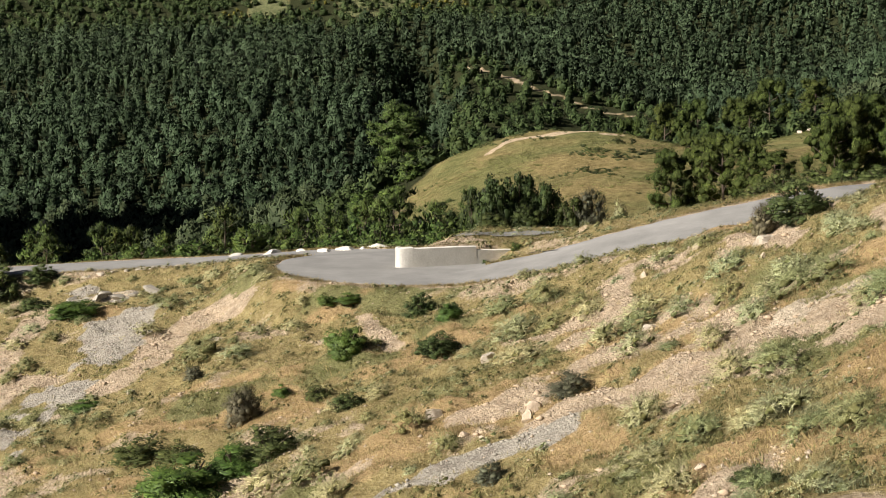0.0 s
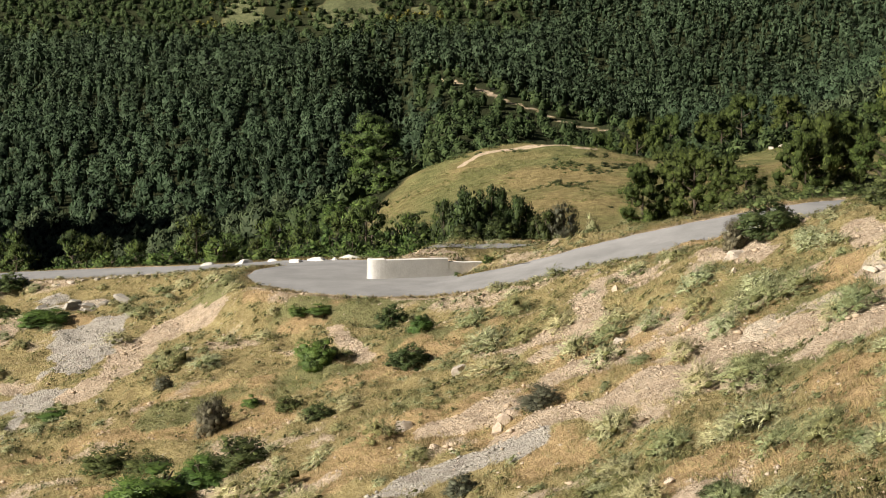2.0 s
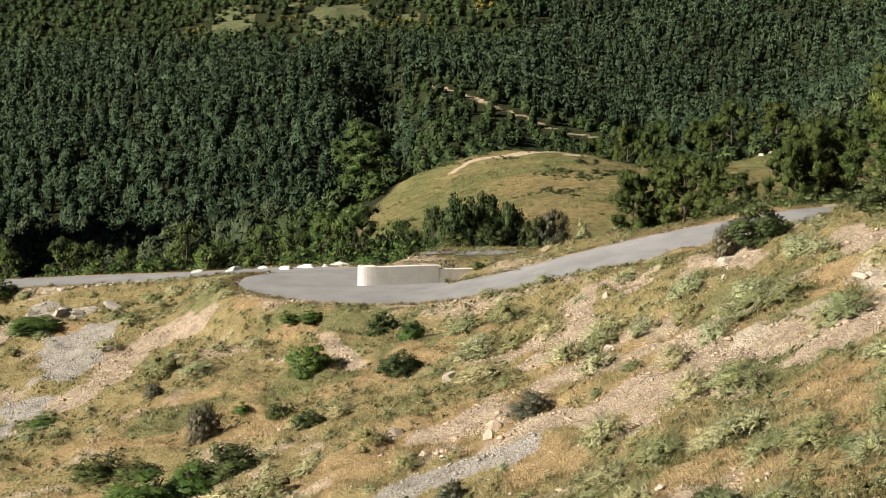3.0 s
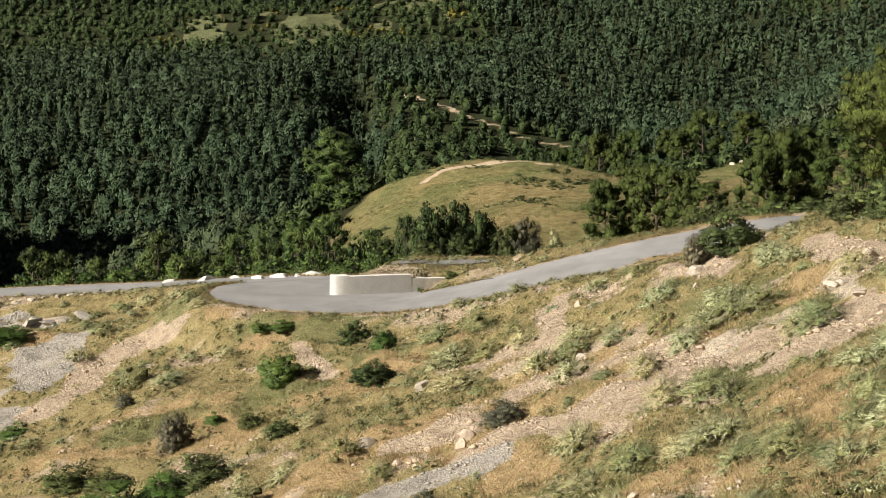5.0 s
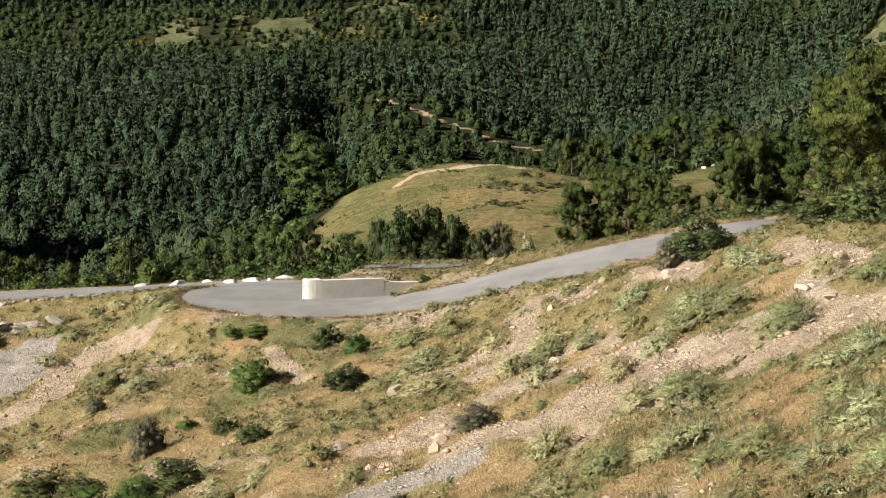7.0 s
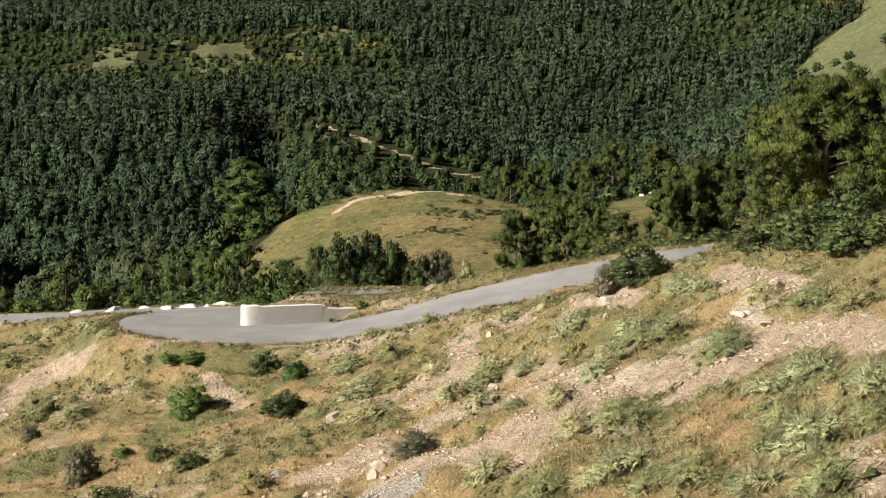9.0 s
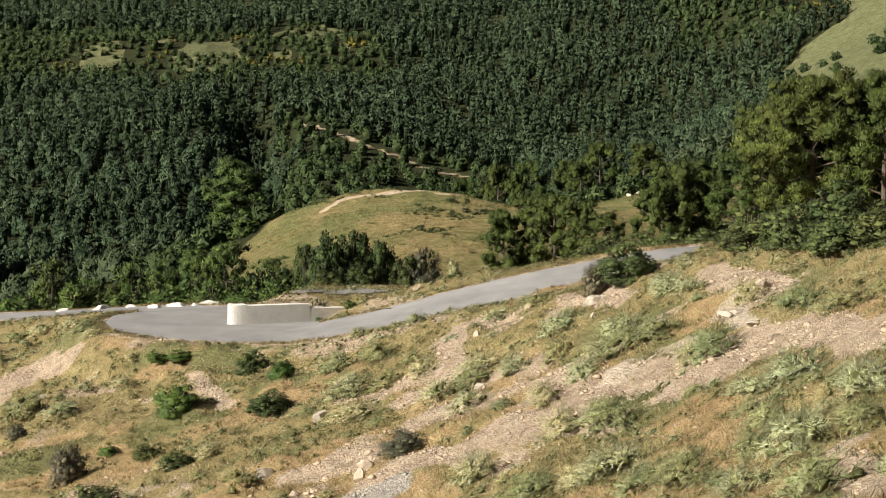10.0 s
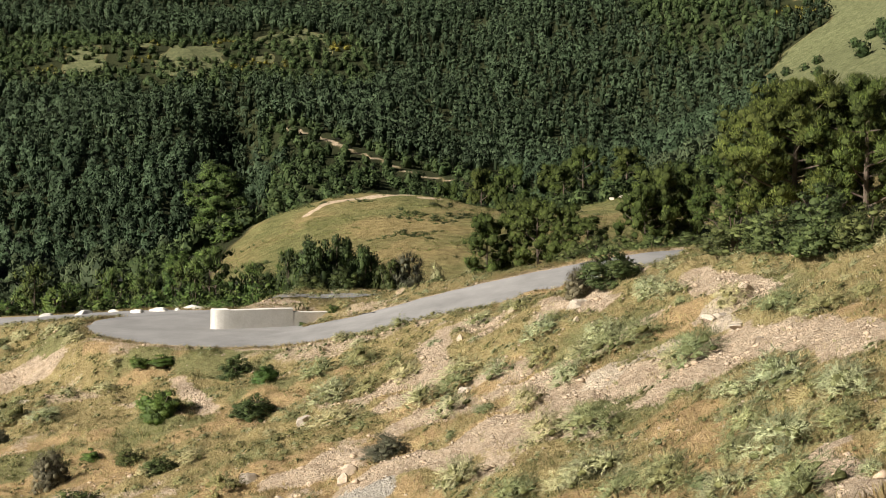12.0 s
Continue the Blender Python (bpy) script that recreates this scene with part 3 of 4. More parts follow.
for x, y, w, h in [(-3.97, 61.2, 2.1, 1.8), (0.3, 62.3, 1.5, 1.15), (-8.4, 48.6, 3.9, 1.7), (-7.0, 49.6, 2.4, 1.25), (-6.3, 58.2, 0.9, 0.58), (-15.3, 63.7, 1.5, 0.6),
                   (-5.4, 69.8, 1.1, 0.65), (-4.4, 69.7, 1.45, 0.6), (-19.2, 78.0, 3.3, 1.2)]:
    bush("lentisk_bush", "dense rounded green shrub on the dry grassy slope", rnd.choice(lentisk_crowns), stem_sets[0], x, y, w, h, rnd.uniform(0, 6), "green shrubs on the slope")
for x, y, w, h in [(-1.0, 67.3, 1.8, 1.35), (-0.2, 58.1, 2.1, 1.2), (-5.9, 50.2, 2.7, 1.35), (-11.1, 54.5, 2.5, 1.1), (-9.3, 52.6, 2.0, 0.9), (-3.4, 53.4, 1.5, 0.8), (-4.7, 56.2, 1.3, 0.75),
                   (6.0, 28.6, 1.0, 0.56), (-25.6, 87.2, 3.6, 2.3), (-23.4, 87.7, 2.3, 1.3), (-27.2, 85.6, 3.4, 2.4), (-22.3, 81.9, 2.3, 0.95)]:
    bush("broom_bush", "dark green twiggy shrub on the dry slope", rnd.choice(dark_crowns), stem_sets[1], x, y, w, h, rnd.uniform(0, 6), "dark shrubs on the slope")
for x, y, w, h in [(-7.5, 56.2, 1.65, 1.85), (-10.5, 63.0, 1.0, 0.73), (3.9, 45.6, 1.9, 0.95), (1.3, 39.9, 1.1, 0.8)]:
    bush("grey_bush", "half-dry grey-brown shrub among dry grass", rnd.choice(grey_crowns), stem_sets[0], x, y, w, h, rnd.uniform(0, 6), "grey shrubs on the slope")
bush("roadside_bush", "large dark green bush on the stony bank by the road", dark_crowns[0], stem_sets[0], 12.6, 53.6, 2.7, 1.8, 0.4)
bush("roadside_bush", "bare grey-green bush on the bank by the road", grey_crowns[0], stem_sets[1], 11.5, 53.9, 1.3, 1.5, 1.4)
for x, y, w, h, k in [(16.2, 50.5, 2.7, 1.9, 1), (17.0, 48.7, 2.6, 1.95, 0), (17.6, 46.2, 2.7, 1.95, 2), (18.7, 44.9, 2.7, 1.85, 1), (19.6, 42.8, 2.6, 1.8, 0), (18.6, 48.6, 3.0, 2.3, 2)]:
    bush("bank_bush", "green-grey bush in the hedge along the bank", dark_crowns[k], stem_sets[k % 2], x, y, w, h, rnd.uniform(0, 6), "bushes along the bank")
for x, y, w, h in [(20.6, 85.4, 3.6, 2.5), (22.3, 83.9, 3.5, 2.1), (23.9, 82.5, 3.1, 1.5), (19.8, 87.6, 3.0, 2.6), (18.2, 86.4, 3.0, 2.0)]:
    bush("hedge_bush", "dense green bush beyond the upper road", rnd.choice(dark_crowns), stem_sets[0], x, y, w, h, rnd.uniform(0, 6), "bushes beyond the upper road")
for x, y, w, h in [(3.4, 91.8, 3.6, 6.3), (4.8, 93.7, 3.6, 6.0), (6.3, 92.5, 3.0, 4.9), (2.1, 94.7, 3.0, 5.5), (7.8, 91.4, 2.5, 3.6), (5.2, 90.4, 3.0, 3.0), (3.0, 89.8, 3.0, 2.6)]:
    bush("scrub_tree", "bushy dark green scrub tree behind the hairpin", rnd.choice(tree_crowns), stem_sets[1], x, y, w, h, rnd.uniform(0, 6), "scrub trees behind the hairpin")
bush("verge_bush", "small dark green bush on the verge of the upper road", dark_crowns[1], stem_sets[0], 9.4, 80.0, 1.25, 0.62, 0.9)
for x, y, w in [(3.84, 78.75, 0.95), (2.2, 78.2, 0.55)]:
    bush("weed_tuft", "bright green weeds over the low concrete kerb", valley_crowns[1], stem_sets[0], x, y, w, w * 0.6, w, "weeds on the kerb")
bush("dead_bush", "leafless purplish-brown bush behind the road", grey_crowns[1], stem_sets[0], 9.0, 91.3, 2.6, 3.5, 0.3)
bush("broom_tussock", "pale yellow-green broom tussock behind the road", clump_mesh("crown", 66, FENNEL, 40, 60, 0.09, 0.12, 0.8), stem_sets[0], 10.7, 91.1, 1.4, 2.7, 0.3)

# ---- pines ----
YOUNGPINE = leaf_mat("young_pine_needles", (0.075, 0.125, 0.028), (0.21, 0.28, 0.068), 0.5, 0.08)
BIG = pine_meshes(3, 8.6, 7.0, 34, 15, 104, 0.15, 0.9, 0.16, 0.7, (0.038, 0.07), 0.6)
BIG2 = pine_meshes(4, 7.6, 5.2, 28, 12, 92, 0.14, 0.9, 0.1, 0.5, (0.046, 0.08), 0.6)
MID = [pine_meshes(10 + k, 7.0, 4.8, 20, 8, 62, 0.16, 0.95, 0.03, 0.4, (0.06, 0.115), 0.7) for k in range(3)]
YOUNG = [pine_meshes(20 + k, 4.0, 2.6, 14, 6, 21, 0.19, 0.95, 0.02, 0.15, (0.075, 0.13), 0.66, YOUNGPINE) for k in range(3)]
STONE = pine_meshes(30, 17.0, 11.5, 26, 12, 70, 0.34, 0.6, 0.3, 1.0, (0.06, 0.11), 0.66, YOUNGPINE)
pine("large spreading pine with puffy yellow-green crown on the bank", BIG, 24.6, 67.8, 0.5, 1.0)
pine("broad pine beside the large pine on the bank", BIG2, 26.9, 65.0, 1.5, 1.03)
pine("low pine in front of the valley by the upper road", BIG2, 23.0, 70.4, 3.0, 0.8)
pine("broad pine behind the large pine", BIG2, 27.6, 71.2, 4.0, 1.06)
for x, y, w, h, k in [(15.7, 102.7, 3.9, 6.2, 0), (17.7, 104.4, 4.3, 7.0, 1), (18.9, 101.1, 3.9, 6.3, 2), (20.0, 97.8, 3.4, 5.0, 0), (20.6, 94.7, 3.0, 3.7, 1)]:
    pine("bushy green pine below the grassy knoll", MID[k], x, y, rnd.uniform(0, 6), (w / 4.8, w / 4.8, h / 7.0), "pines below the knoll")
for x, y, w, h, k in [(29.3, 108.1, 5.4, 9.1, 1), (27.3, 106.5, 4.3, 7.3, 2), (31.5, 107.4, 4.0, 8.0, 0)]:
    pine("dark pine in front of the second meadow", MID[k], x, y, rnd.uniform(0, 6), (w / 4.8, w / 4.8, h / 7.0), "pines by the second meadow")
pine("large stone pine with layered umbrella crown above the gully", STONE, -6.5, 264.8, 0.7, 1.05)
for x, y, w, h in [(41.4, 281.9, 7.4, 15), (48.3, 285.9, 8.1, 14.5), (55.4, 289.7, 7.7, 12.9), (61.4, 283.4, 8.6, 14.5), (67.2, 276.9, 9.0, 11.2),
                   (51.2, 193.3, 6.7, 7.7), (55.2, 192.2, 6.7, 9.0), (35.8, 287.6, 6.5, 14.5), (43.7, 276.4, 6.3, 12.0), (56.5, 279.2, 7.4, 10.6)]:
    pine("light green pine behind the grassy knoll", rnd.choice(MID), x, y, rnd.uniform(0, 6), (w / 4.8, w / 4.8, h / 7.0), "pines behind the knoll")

# pines beyond the left edge of view, added for their shadow on the road
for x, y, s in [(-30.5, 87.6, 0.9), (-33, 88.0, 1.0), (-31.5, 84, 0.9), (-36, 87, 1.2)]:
    pine("pine out of view, added to shade the lower road", MID[0], x, y, rnd.uniform(0, 6), s, "pines by the lower road")

# belt of young pines and scrub on the valley side of the road
rng = np.random.default_rng(11)
placed = []
for _ in range(6000):
    if len(placed) >= 185:
        break
    y = rng.uniform(95, 232)
    x = -0.32 * y + rng.uniform(0, 0.36 * y)
    edge, _z = road_at(np.array([x]), np.array([y]))
    if edge[0] < 2.6 or meadow_at(np.array([x]), np.array([y]))[0] > 0.2 or any(math.hypot(x - a, y - b) < 2.4 + y * 0.006 for a, b in placed):
        continue
    placed.append((x, y))
    if rng.uniform() < 0.45 and y < 190:
        s = rng.uniform(0.7, 1.25) * (1 + (y - 95) / 160)
        pine("young bright green pine on the valley side", YOUNG[int(rng.integers(3))], x, y, rng.uniform(0, 6), (s, s, s * rng.uniform(0.85, 1.15)), "young pines on the valley side")
    else:
        s = rng.uniform(2.4, 4.0) * (1 + (y - 95) / 200)
        bush("valley_bush", "green scrub bush on the valley side", valley_crowns[int(rng.integers(3))], stem_sets[0], x, y, s, s * rng.uniform(0.55, 0.95), rng.uniform(0, 6), "bushes on the valley side")

FARSCRUB = leaf_mat("far_scrub_green", (0.026, 0.042, 0.016), (0.080, 0.105, 0.040), 0.15, 0.04, 0.7, 0.1)

# dense scrub right behind the lower road and the hairpin
rng = np.random.default_rng(12)
row = []
for _ in range(3000):
    if len(row) >= 62:
        break
    x, y = rng.uniform(-34, 2.5), rng.uniform(88, 101)
    edge, _z = road_at(np.array([x]), np.array([y]))
    if edge[0] < 1.7 or y < 86 or any(math.hypot(x - a, y - b) < 1.7 for a, b in row):
        continue
    row.append((x, y))
    s = rng.uniform(2.2, 3.4)
    bush("verge_scrub", "dense green scrub bush behind the road", valley_crowns[int(rng.integers(3))], stem_sets[1], x, y, s, rng.uniform(1.0, 1.7) + 0.13 * (y - 88) * (1.6 if x > -12 else 0.8), rng.uniform(0, 6), "scrub behind the road")

# ---- far woods ----
def wood(name, label, material, x, y, width, height, puffs, per, seed, cone):
    """Many trees as one mesh: each a tapering or rounded crown of needle tufts round a lumpy heart."""
    rng = np.random.default_rng(seed)
    n = len(x)
    z = land(x, y)
    one = rng.uniform(0.8, 1.2, n) * (1 + 0.4 * fbm(x, y, 20.0, 44, 3))
    h = height * one * rng.uniform(0.85, 1.15, n)
    w = width * (0.5 + 0.5 * one) * rng.uniform(0.8, 1.25, n)

    def profile(k):
        if cone:
            return np.maximum(1.0 - k ** 2.3, 0) ** 0.75 * np.minimum(1, 0.8 + k)
        return np.sqrt(np.maximum(1.0 - k * k, 0.0)) * np.minimum(1, 0.75 + k)
    # tufts, from the skirt to the top
    k = (np.arange(puffs)[None] + rng.uniform(0, 1, (n, puffs))) / puffs
    k = (0.16 + 0.84 * k ** 0.85) if cone else k
    a = np.arange(puffs)[None] * 2.4 + rng.uniform(0, 6.28, (n, 1)) + rng.uniform(-0.5, 0.5, (n, puffs))
    prof = profile(k)
    r = 0.36 * w[:, None] * prof * rng.uniform(0.6, 1.0, (n, puffs))
    c = np.stack([x[:, None] + np.cos(a) * r, y[:, None] + np.sin(a) * r, z[:, None] + h[:, None] * 0.95 * k], -1).reshape(-1, 3)
    q = (w[:, None] * rng.uniform(0.17, 0.27, (n, puffs)) * (0.62 + 0.38 * prof)).ravel()
    side_of_tree = np.stack([np.cos(a), np.sin(a), 2.0 * k - (0.75 if cone else 0.3)], -1).reshape(-1, 3)
    # sprays of each tuft, leaning out and up
    m = len(c) * per
    d = rand_dirs(rng, m)
    d[:, 2] = np.where(d[:, 2] < -0.35, -d[:, 2], d[:, 2])
    qq = np.repeat(q, per)[:, None]
    soft = unit(0.55 * d + 1.0 * np.repeat(side_of_tree, per, 0) + 0.2 * rand_dirs(rng, m))
    lean = unit(d + [0, 0, 0.75 if cone else 0.3] + 0.3 * rand_dirs(rng, m))
    lean = unit(lean - 0.75 * soft * np.sum(lean * soft, -1, keepdims=True))
    base = np.repeat(c, per, 0) + d * qq * rng.uniform(0.4, 0.9, (m, 1))
    side = unit(np.cross(lean, soft + 0.35 * rand_dirs(rng, m)))
    v, f = spikes(base, base + lean * qq * rng.uniform(0.5, 1.05, (m, 1)), qq * rng.uniform(0.2, 0.34, (m, 1)), side)
    soft = np.repeat(soft, 3, 0)
    # the lumpy heart under the tufts
    rings, segs = (5, 6) if puffs > 9 else (3, 5)
    kk, aa = np.meshgrid(np.linspace(0, 0.6 if cone else 0.85, rings), np.arange(segs) * 2 * math.pi / segs, indexing="ij")
    kk, aa = kk.ravel()[None], aa.ravel()[None] + rng.uniform(0, 6, n)[:, None]
    rr = (0.2 if cone else 0.32) * w[:, None] * profile(kk) * rng.uniform(0.5, 1.15, (n, rings * segs))
    body = np.stack([x[:, None] + np.cos(aa) * rr, y[:, None] + np.sin(aa) * rr, z[:, None] + h[:, None] * (0.9 * kk + rng.uniform(-0.03, 0.03, (n, rings * segs)))], -1)
    # directions dip downward, so the heart darkens as if in inner shade
    bare = np.stack([np.cos(aa), np.sin(aa), np.broadcast_to(1.6 * kk - 0.9, aa.shape)], -1)
    bare = unit(bare.reshape(-1, 3) + 0.4 * rand_dirs(rng, n * rings * segs))
    g = np.arange(rings * segs).reshape(rings, segs)
    quads = np.stack([g[:-1], np.roll(g, -1, 1)[:-1], np.roll(g, -1, 1)[1:], g[1:]], -1).reshape(-1, 4)
    tri = np.concatenate([quads[:, [0, 1, 2]], quads[:, [0, 2, 3]]])
    fb = (tri[None] + (np.arange(n) * rings * segs)[:, None, None]).reshape(-1, 3)
    body = body.reshape(-1, 3)
    me = rounded(mesh_of(name, np.concatenate([body, v]), np.concatenate([fb, f + len(body)]), material), np.concatenate([bare, soft]))
    return tagged(new(name, me), label, "woods", kind="stuff")



def scatter(seed, y0, y1, gap, left, right):
    rng = np.random.default_rng(seed)
    gy, gx = np.meshgrid(np.arange(y0, y1, gap), np.arange(-0.42 * y1, 0.60 * y1, gap), indexing="ij")
    gx = gx + rng.uniform(-0.48, 0.48, gx.shape) * gap
    gy = gy + rng.uniform(-0.48, 0.48, gx.shape) * gap
    x, y = gx.ravel(), gy.ravel()
    m = (x > left * y) & (x < right * y) & (meadow_at(x, y) < 0.3) & (along(TRACK, x, y)[0] > 3)
    return x[m], y[m], rng


tx, ty, rng = scatter(5, 226, 740, 4.3, -0.31, 0.445)
ahead = np.minimum.reduce([np.hypot(tx - px, np.minimum(np.abs(ty - py + 22) - 22, 60).clip(0)) for px, py, _z in TRACK[::4]])
lane = ahead < 7
open_front = np.maximum.reduce([meadow_at(tx, ty + k) for k in (8, 16, 26)]) > 0.3
shelf = step(575, 592, ty) * step(690, 660, ty) * step(0.10, 0.06, tx / ty)
scrubby = (0.75 * fbm(tx, ty, 60.0, 41) + 0.85 * shelf + 0.9 * step(330, 250, ty) * step(-0.12, -0.05, tx / ty) * step(0.2, 0.13, tx / ty)
           + 0.8 * step(1.15, 0.8, np.hypot((tx - 38) / 42, (ty - 420) / 60)) + 0.45 * step(0.2, 0.3, tx / ty) * step(480, 560, ty) > 0.42) | lane | open_front | ((ty < 318) & (tx > -0.03 * ty))
thin = scrubby & (shelf > 0.5) & (rng.uniform(0, 1, len(tx)) < 0.12)
thin |= fbm(tx, ty, 22.0, 43) > 0.8
thin |= (ahead < 4.5) & (rng.uniform(0, 1, len(tx)) < 0.6)
thin |= ~scrubby & ((rng.uniform(0, 1, len(tx)) < 0.06) | (fbm(tx, ty, 14.0, 49, 3) > 0.42))
front, close = ty < 470, ty < 335
gorse = (ty > 350) & scrubby & (fbm(tx, ty, 16.0, 47) > 0.19) & (((shelf > 0.4) & (np.abs(tx - 5) < 32) & (ty > 600)) | (np.maximum.reduce([meadow_at(tx + k, ty) for k in (6, 12)]) > 0.3))
for sel, name, label, ma, w, h, tr, cone, seed in [
        (scrubby & ~gorse & (shelf > 0.4), "low_scrub", "low green scrub round the clearings high on the slope", FARSCRUB, 5.0, 2.7, (7, 8), False, 8),
        (~scrubby & close, "pine_forest", "dense dark green pine plantation at the foot of the slope", FOREST, 5.4, 6.2, (14, 15), True, 6),
        (~scrubby & front & ~close, "pine_forest", "dense dark green pine plantation on the far slope", FOREST, 5.4, 6.2, (10, 11), True, 1),
        (~scrubby & ~front, "pine_forest", "dense dark pine forest high on the far slope", FOREST, 5.6, 6.6, (7, 9), True, 2),
        (scrubby & ~gorse & close, "scrub_wood", "mixed green scrub wood behind the knoll", FARSCRUB, 4.8, 3.4, (12, 14), False, 7),
        (scrubby & ~gorse & front & ~close, "scrub_wood", "mixed green scrub wood in the gully", FARSCRUB, 4.8, 3.4, (9, 10), False, 3),
        (scrubby & ~gorse & ~front & (shelf <= 0.4), "scrub_wood", "green scrub wood on the upper slope", FARSCRUB, 5.0, 3.8, (7, 8), False, 4),
        (gorse, "gorse_thicket", "yellow flowering gorse thicket on the upper slope", GORSE, 3.2, 1.6, (7, 6), False, 5)]:
    sel = sel & ~thin
    wood(name, label, ma, tx[sel], ty[sel], w, h, *tr, seed, cone)
gx_, gy_, rng = scatter(6, 760, 960, 6.5, -0.34, 0.47)
wood("pine_forest", "dark forest on the mountain top", FOREST, gx_, gy_, 7.0, 12.0, 7, 5, 9, True)
# shrubs on the small clearings of the shelf
gx_, gy_ = np.random.default_rng(19).uniform((-100, 590), (40, 700), (900, 2)).T
m = (meadow_at(gx_, gy_) > 0.3) & (fbm(gx_, gy_, 12.0, 46) > -0.02)
wood("clearing_scrub", "low green shrubs on the clearings high in the forest", FARSCRUB, gx_[m], gy_[m], 3.4, 1.8, 10, 10, 20, False)
# single shrubs on the open slope
gx_, gy_ = np.random.default_rng(17).uniform((120, 340), (330, 700), (520, 2)).T
m = (meadow_at(gx_, gy_) > 0.8) & (fbm(gx_, gy_, 40.0, 48) > 0.0)
wood("slope_scrub", "scattered round shrubs on the open grassy slope", FARSCRUB, gx_[m], gy_[m], 4.2, 3.0, 12, 14, 18, False)

# ---- low wall of the hairpin's island ----
def build_wall():
    wall = tagged(new("retaining_wall"), "low weathered concrete wall along the raised island of the hairpin", "wall")
    pts = dense([(*p, 0.0) for p in WALL], 8)[:, :2]
    base = [float(road_at(np.array([x]), np.array([y - 0.3]))[1][0]) for x, y in pts]
    def run(name, i, j, top0, top1, thick, label=""):
        bm = bmesh.new()
        rows = []
        for k in range(i, j + 1):
            x, y = pts[k]
            d = pts[min(k + 1, len(pts) - 1)] - pts[max(k - 1, 0)]
            nx, ny = -d[1] / np.hypot(*d), d[0] / np.hypot(*d)
            top = top0 + (top1 - top0) * (k - i) / max(j - i, 1) + rnd.uniform(-0.012, 0.012)
            top = max(top, base[k] + 0.14)
            rows.append([bm.verts.new(v) for v in ((x, y, base[k] - 0.3), (x + nx * 0.05, y + ny * 0.05, top - 0.03), (x + nx * 0.09, y + ny * 0.09, top),
                                                   (x + nx * (thick - 0.04), y + ny * (thick - 0.04), top), (x + nx * thick, y + ny * thick, base[k] - 0.3))])
        for a, b in zip(rows, rows[1:]):
            for s in range(4):
                bm.faces.new((a[s], a[s + 1], b[s + 1], b[s]))
        bm.faces.new(rows[0])
        bm.faces.new(rows[-1][::-1])
        bmesh.ops.recalc_face_normals(bm, faces=bm.faces)
        me = bpy.data.meshes.new(name)
        bm.to_mesh(me)
        bm.free()
        me.materials.append(CONCRETE)
        part(name, me, wall, label)
    run("pillar", 0, 8, 0.93, 0.93, 0.55, "slightly taller concrete end block")
    run("panel", 8, 15, 0.90, 0.86, 0.38)
    run("kerb", 15, len(pts) - 1, 0.68, 0.5, 0.35, "low concrete kerb, half sunk in the verge")


build_wall()

# ---- rocks ----
def rock_mesh(seed, material):
    rng = np.random.default_rng(seed)
    bm = bmesh.new()
    bmesh.ops.create_icosphere(bm, subdivisions=3, radius=0.5)
    cuts = [(rand_dirs(rng, 1)[0], rng.uniform(0.20, 0.36)) for _ in range(11)]
    for v in bm.verts:
        p = np.array(v.co)
        for d, lim in cuts:
            over = p @ d - lim
            if over > 0:
                p = p - d * over * 0.98
        v.co = Vector(p) + v.co.normalized() * 0.03 * noise.noise(v.co * 7 + Vector((seed, 0, 0)))
    me = bpy.data.meshes.new("rock")
    bm.to_mesh(me)
    bm.free()
    me.materials.append(material)
    return me


SOILSTONE = stone_mat("soil_stone", (0.30, 0.23, 0.165), (0.62, 0.51, 0.39))
WHITESTONE = stone_mat("white_stone", (0.46, 0.43, 0.37), (0.76, 0.73, 0.67))
tan = [rock_mesh(30 + k, SOILSTONE) for k in range(3)]
white = [rock_mesh(20 + k, WHITESTONE) for k in range(3)]
pale, grey = [rock_mesh(k, LIMESTONE) for k in range(4)], [rock_mesh(9 + k, GREYSTONE) for k in range(3)]


def rock(label, me, x, y, w, h, group="rocks on the slope"):
    ob = tagged(new("rock", me), label, "rock", group)
    z = float(land(np.array([x]), np.array([y]))[0])
    ob.matrix_world = Matrix.LocRotScale((x, y, z - h * 0.08), Euler((rnd.uniform(-0.15, 0.15), rnd.uniform(-0.15, 0.15), rnd.uniform(0, 6))), (w * 1.25, w * 0.95, h * 1.5))
    return ob


for x, y, w, h in [(7.0, 51.0, 0.8, 0.5), (-0.3, 48.5, 0.6, 0.75), (1.7, 54.9, 0.55, 0.55), (11.1, 53.2, 0.55, 0.45), (11.1, 52.3, 0.4, 0.32),
                   (-10.5, 70.0, 0.75, 0.3), (-13.5, 64.4, 0.5, 0.28), (13.7, 44.0, 0.6, 0.33), (13.5, 39.7, 0.38, 0.28), (13.7, 42.0, 0.6, 0.22),
                   (13.4, 43.9, 0.52, 0.34), (11.3, 52.8, 0.61, 0.53)]:
    rock("pale limestone boulder half sunk in stony soil", rnd.choice(pale), x, y, w, h)
for x, y, w, h, k in [(2.6, 44.5, 0.55, 0.42, 1), (2.8, 45.3, 0.7, 0.55, 0), (3.05, 46.2, 0.6, 0.45, 2)]:
    rock("tan rock of the outcrop beside a grey shrub", tan[k], x, y, w, h)
for k in range(11):
    a = k / 10
    rock("crumbling grey marl rock above the scree", grey[k % 3], -20.2 + 4.2 * a + rnd.uniform(-0.2, 0.2), 82.6 - 0.9 * a + rnd.uniform(-0.7, 0.7),
         rnd.uniform(0.5, 1.1), rnd.uniform(0.28, 0.5), "rocks of the marl outcrop")
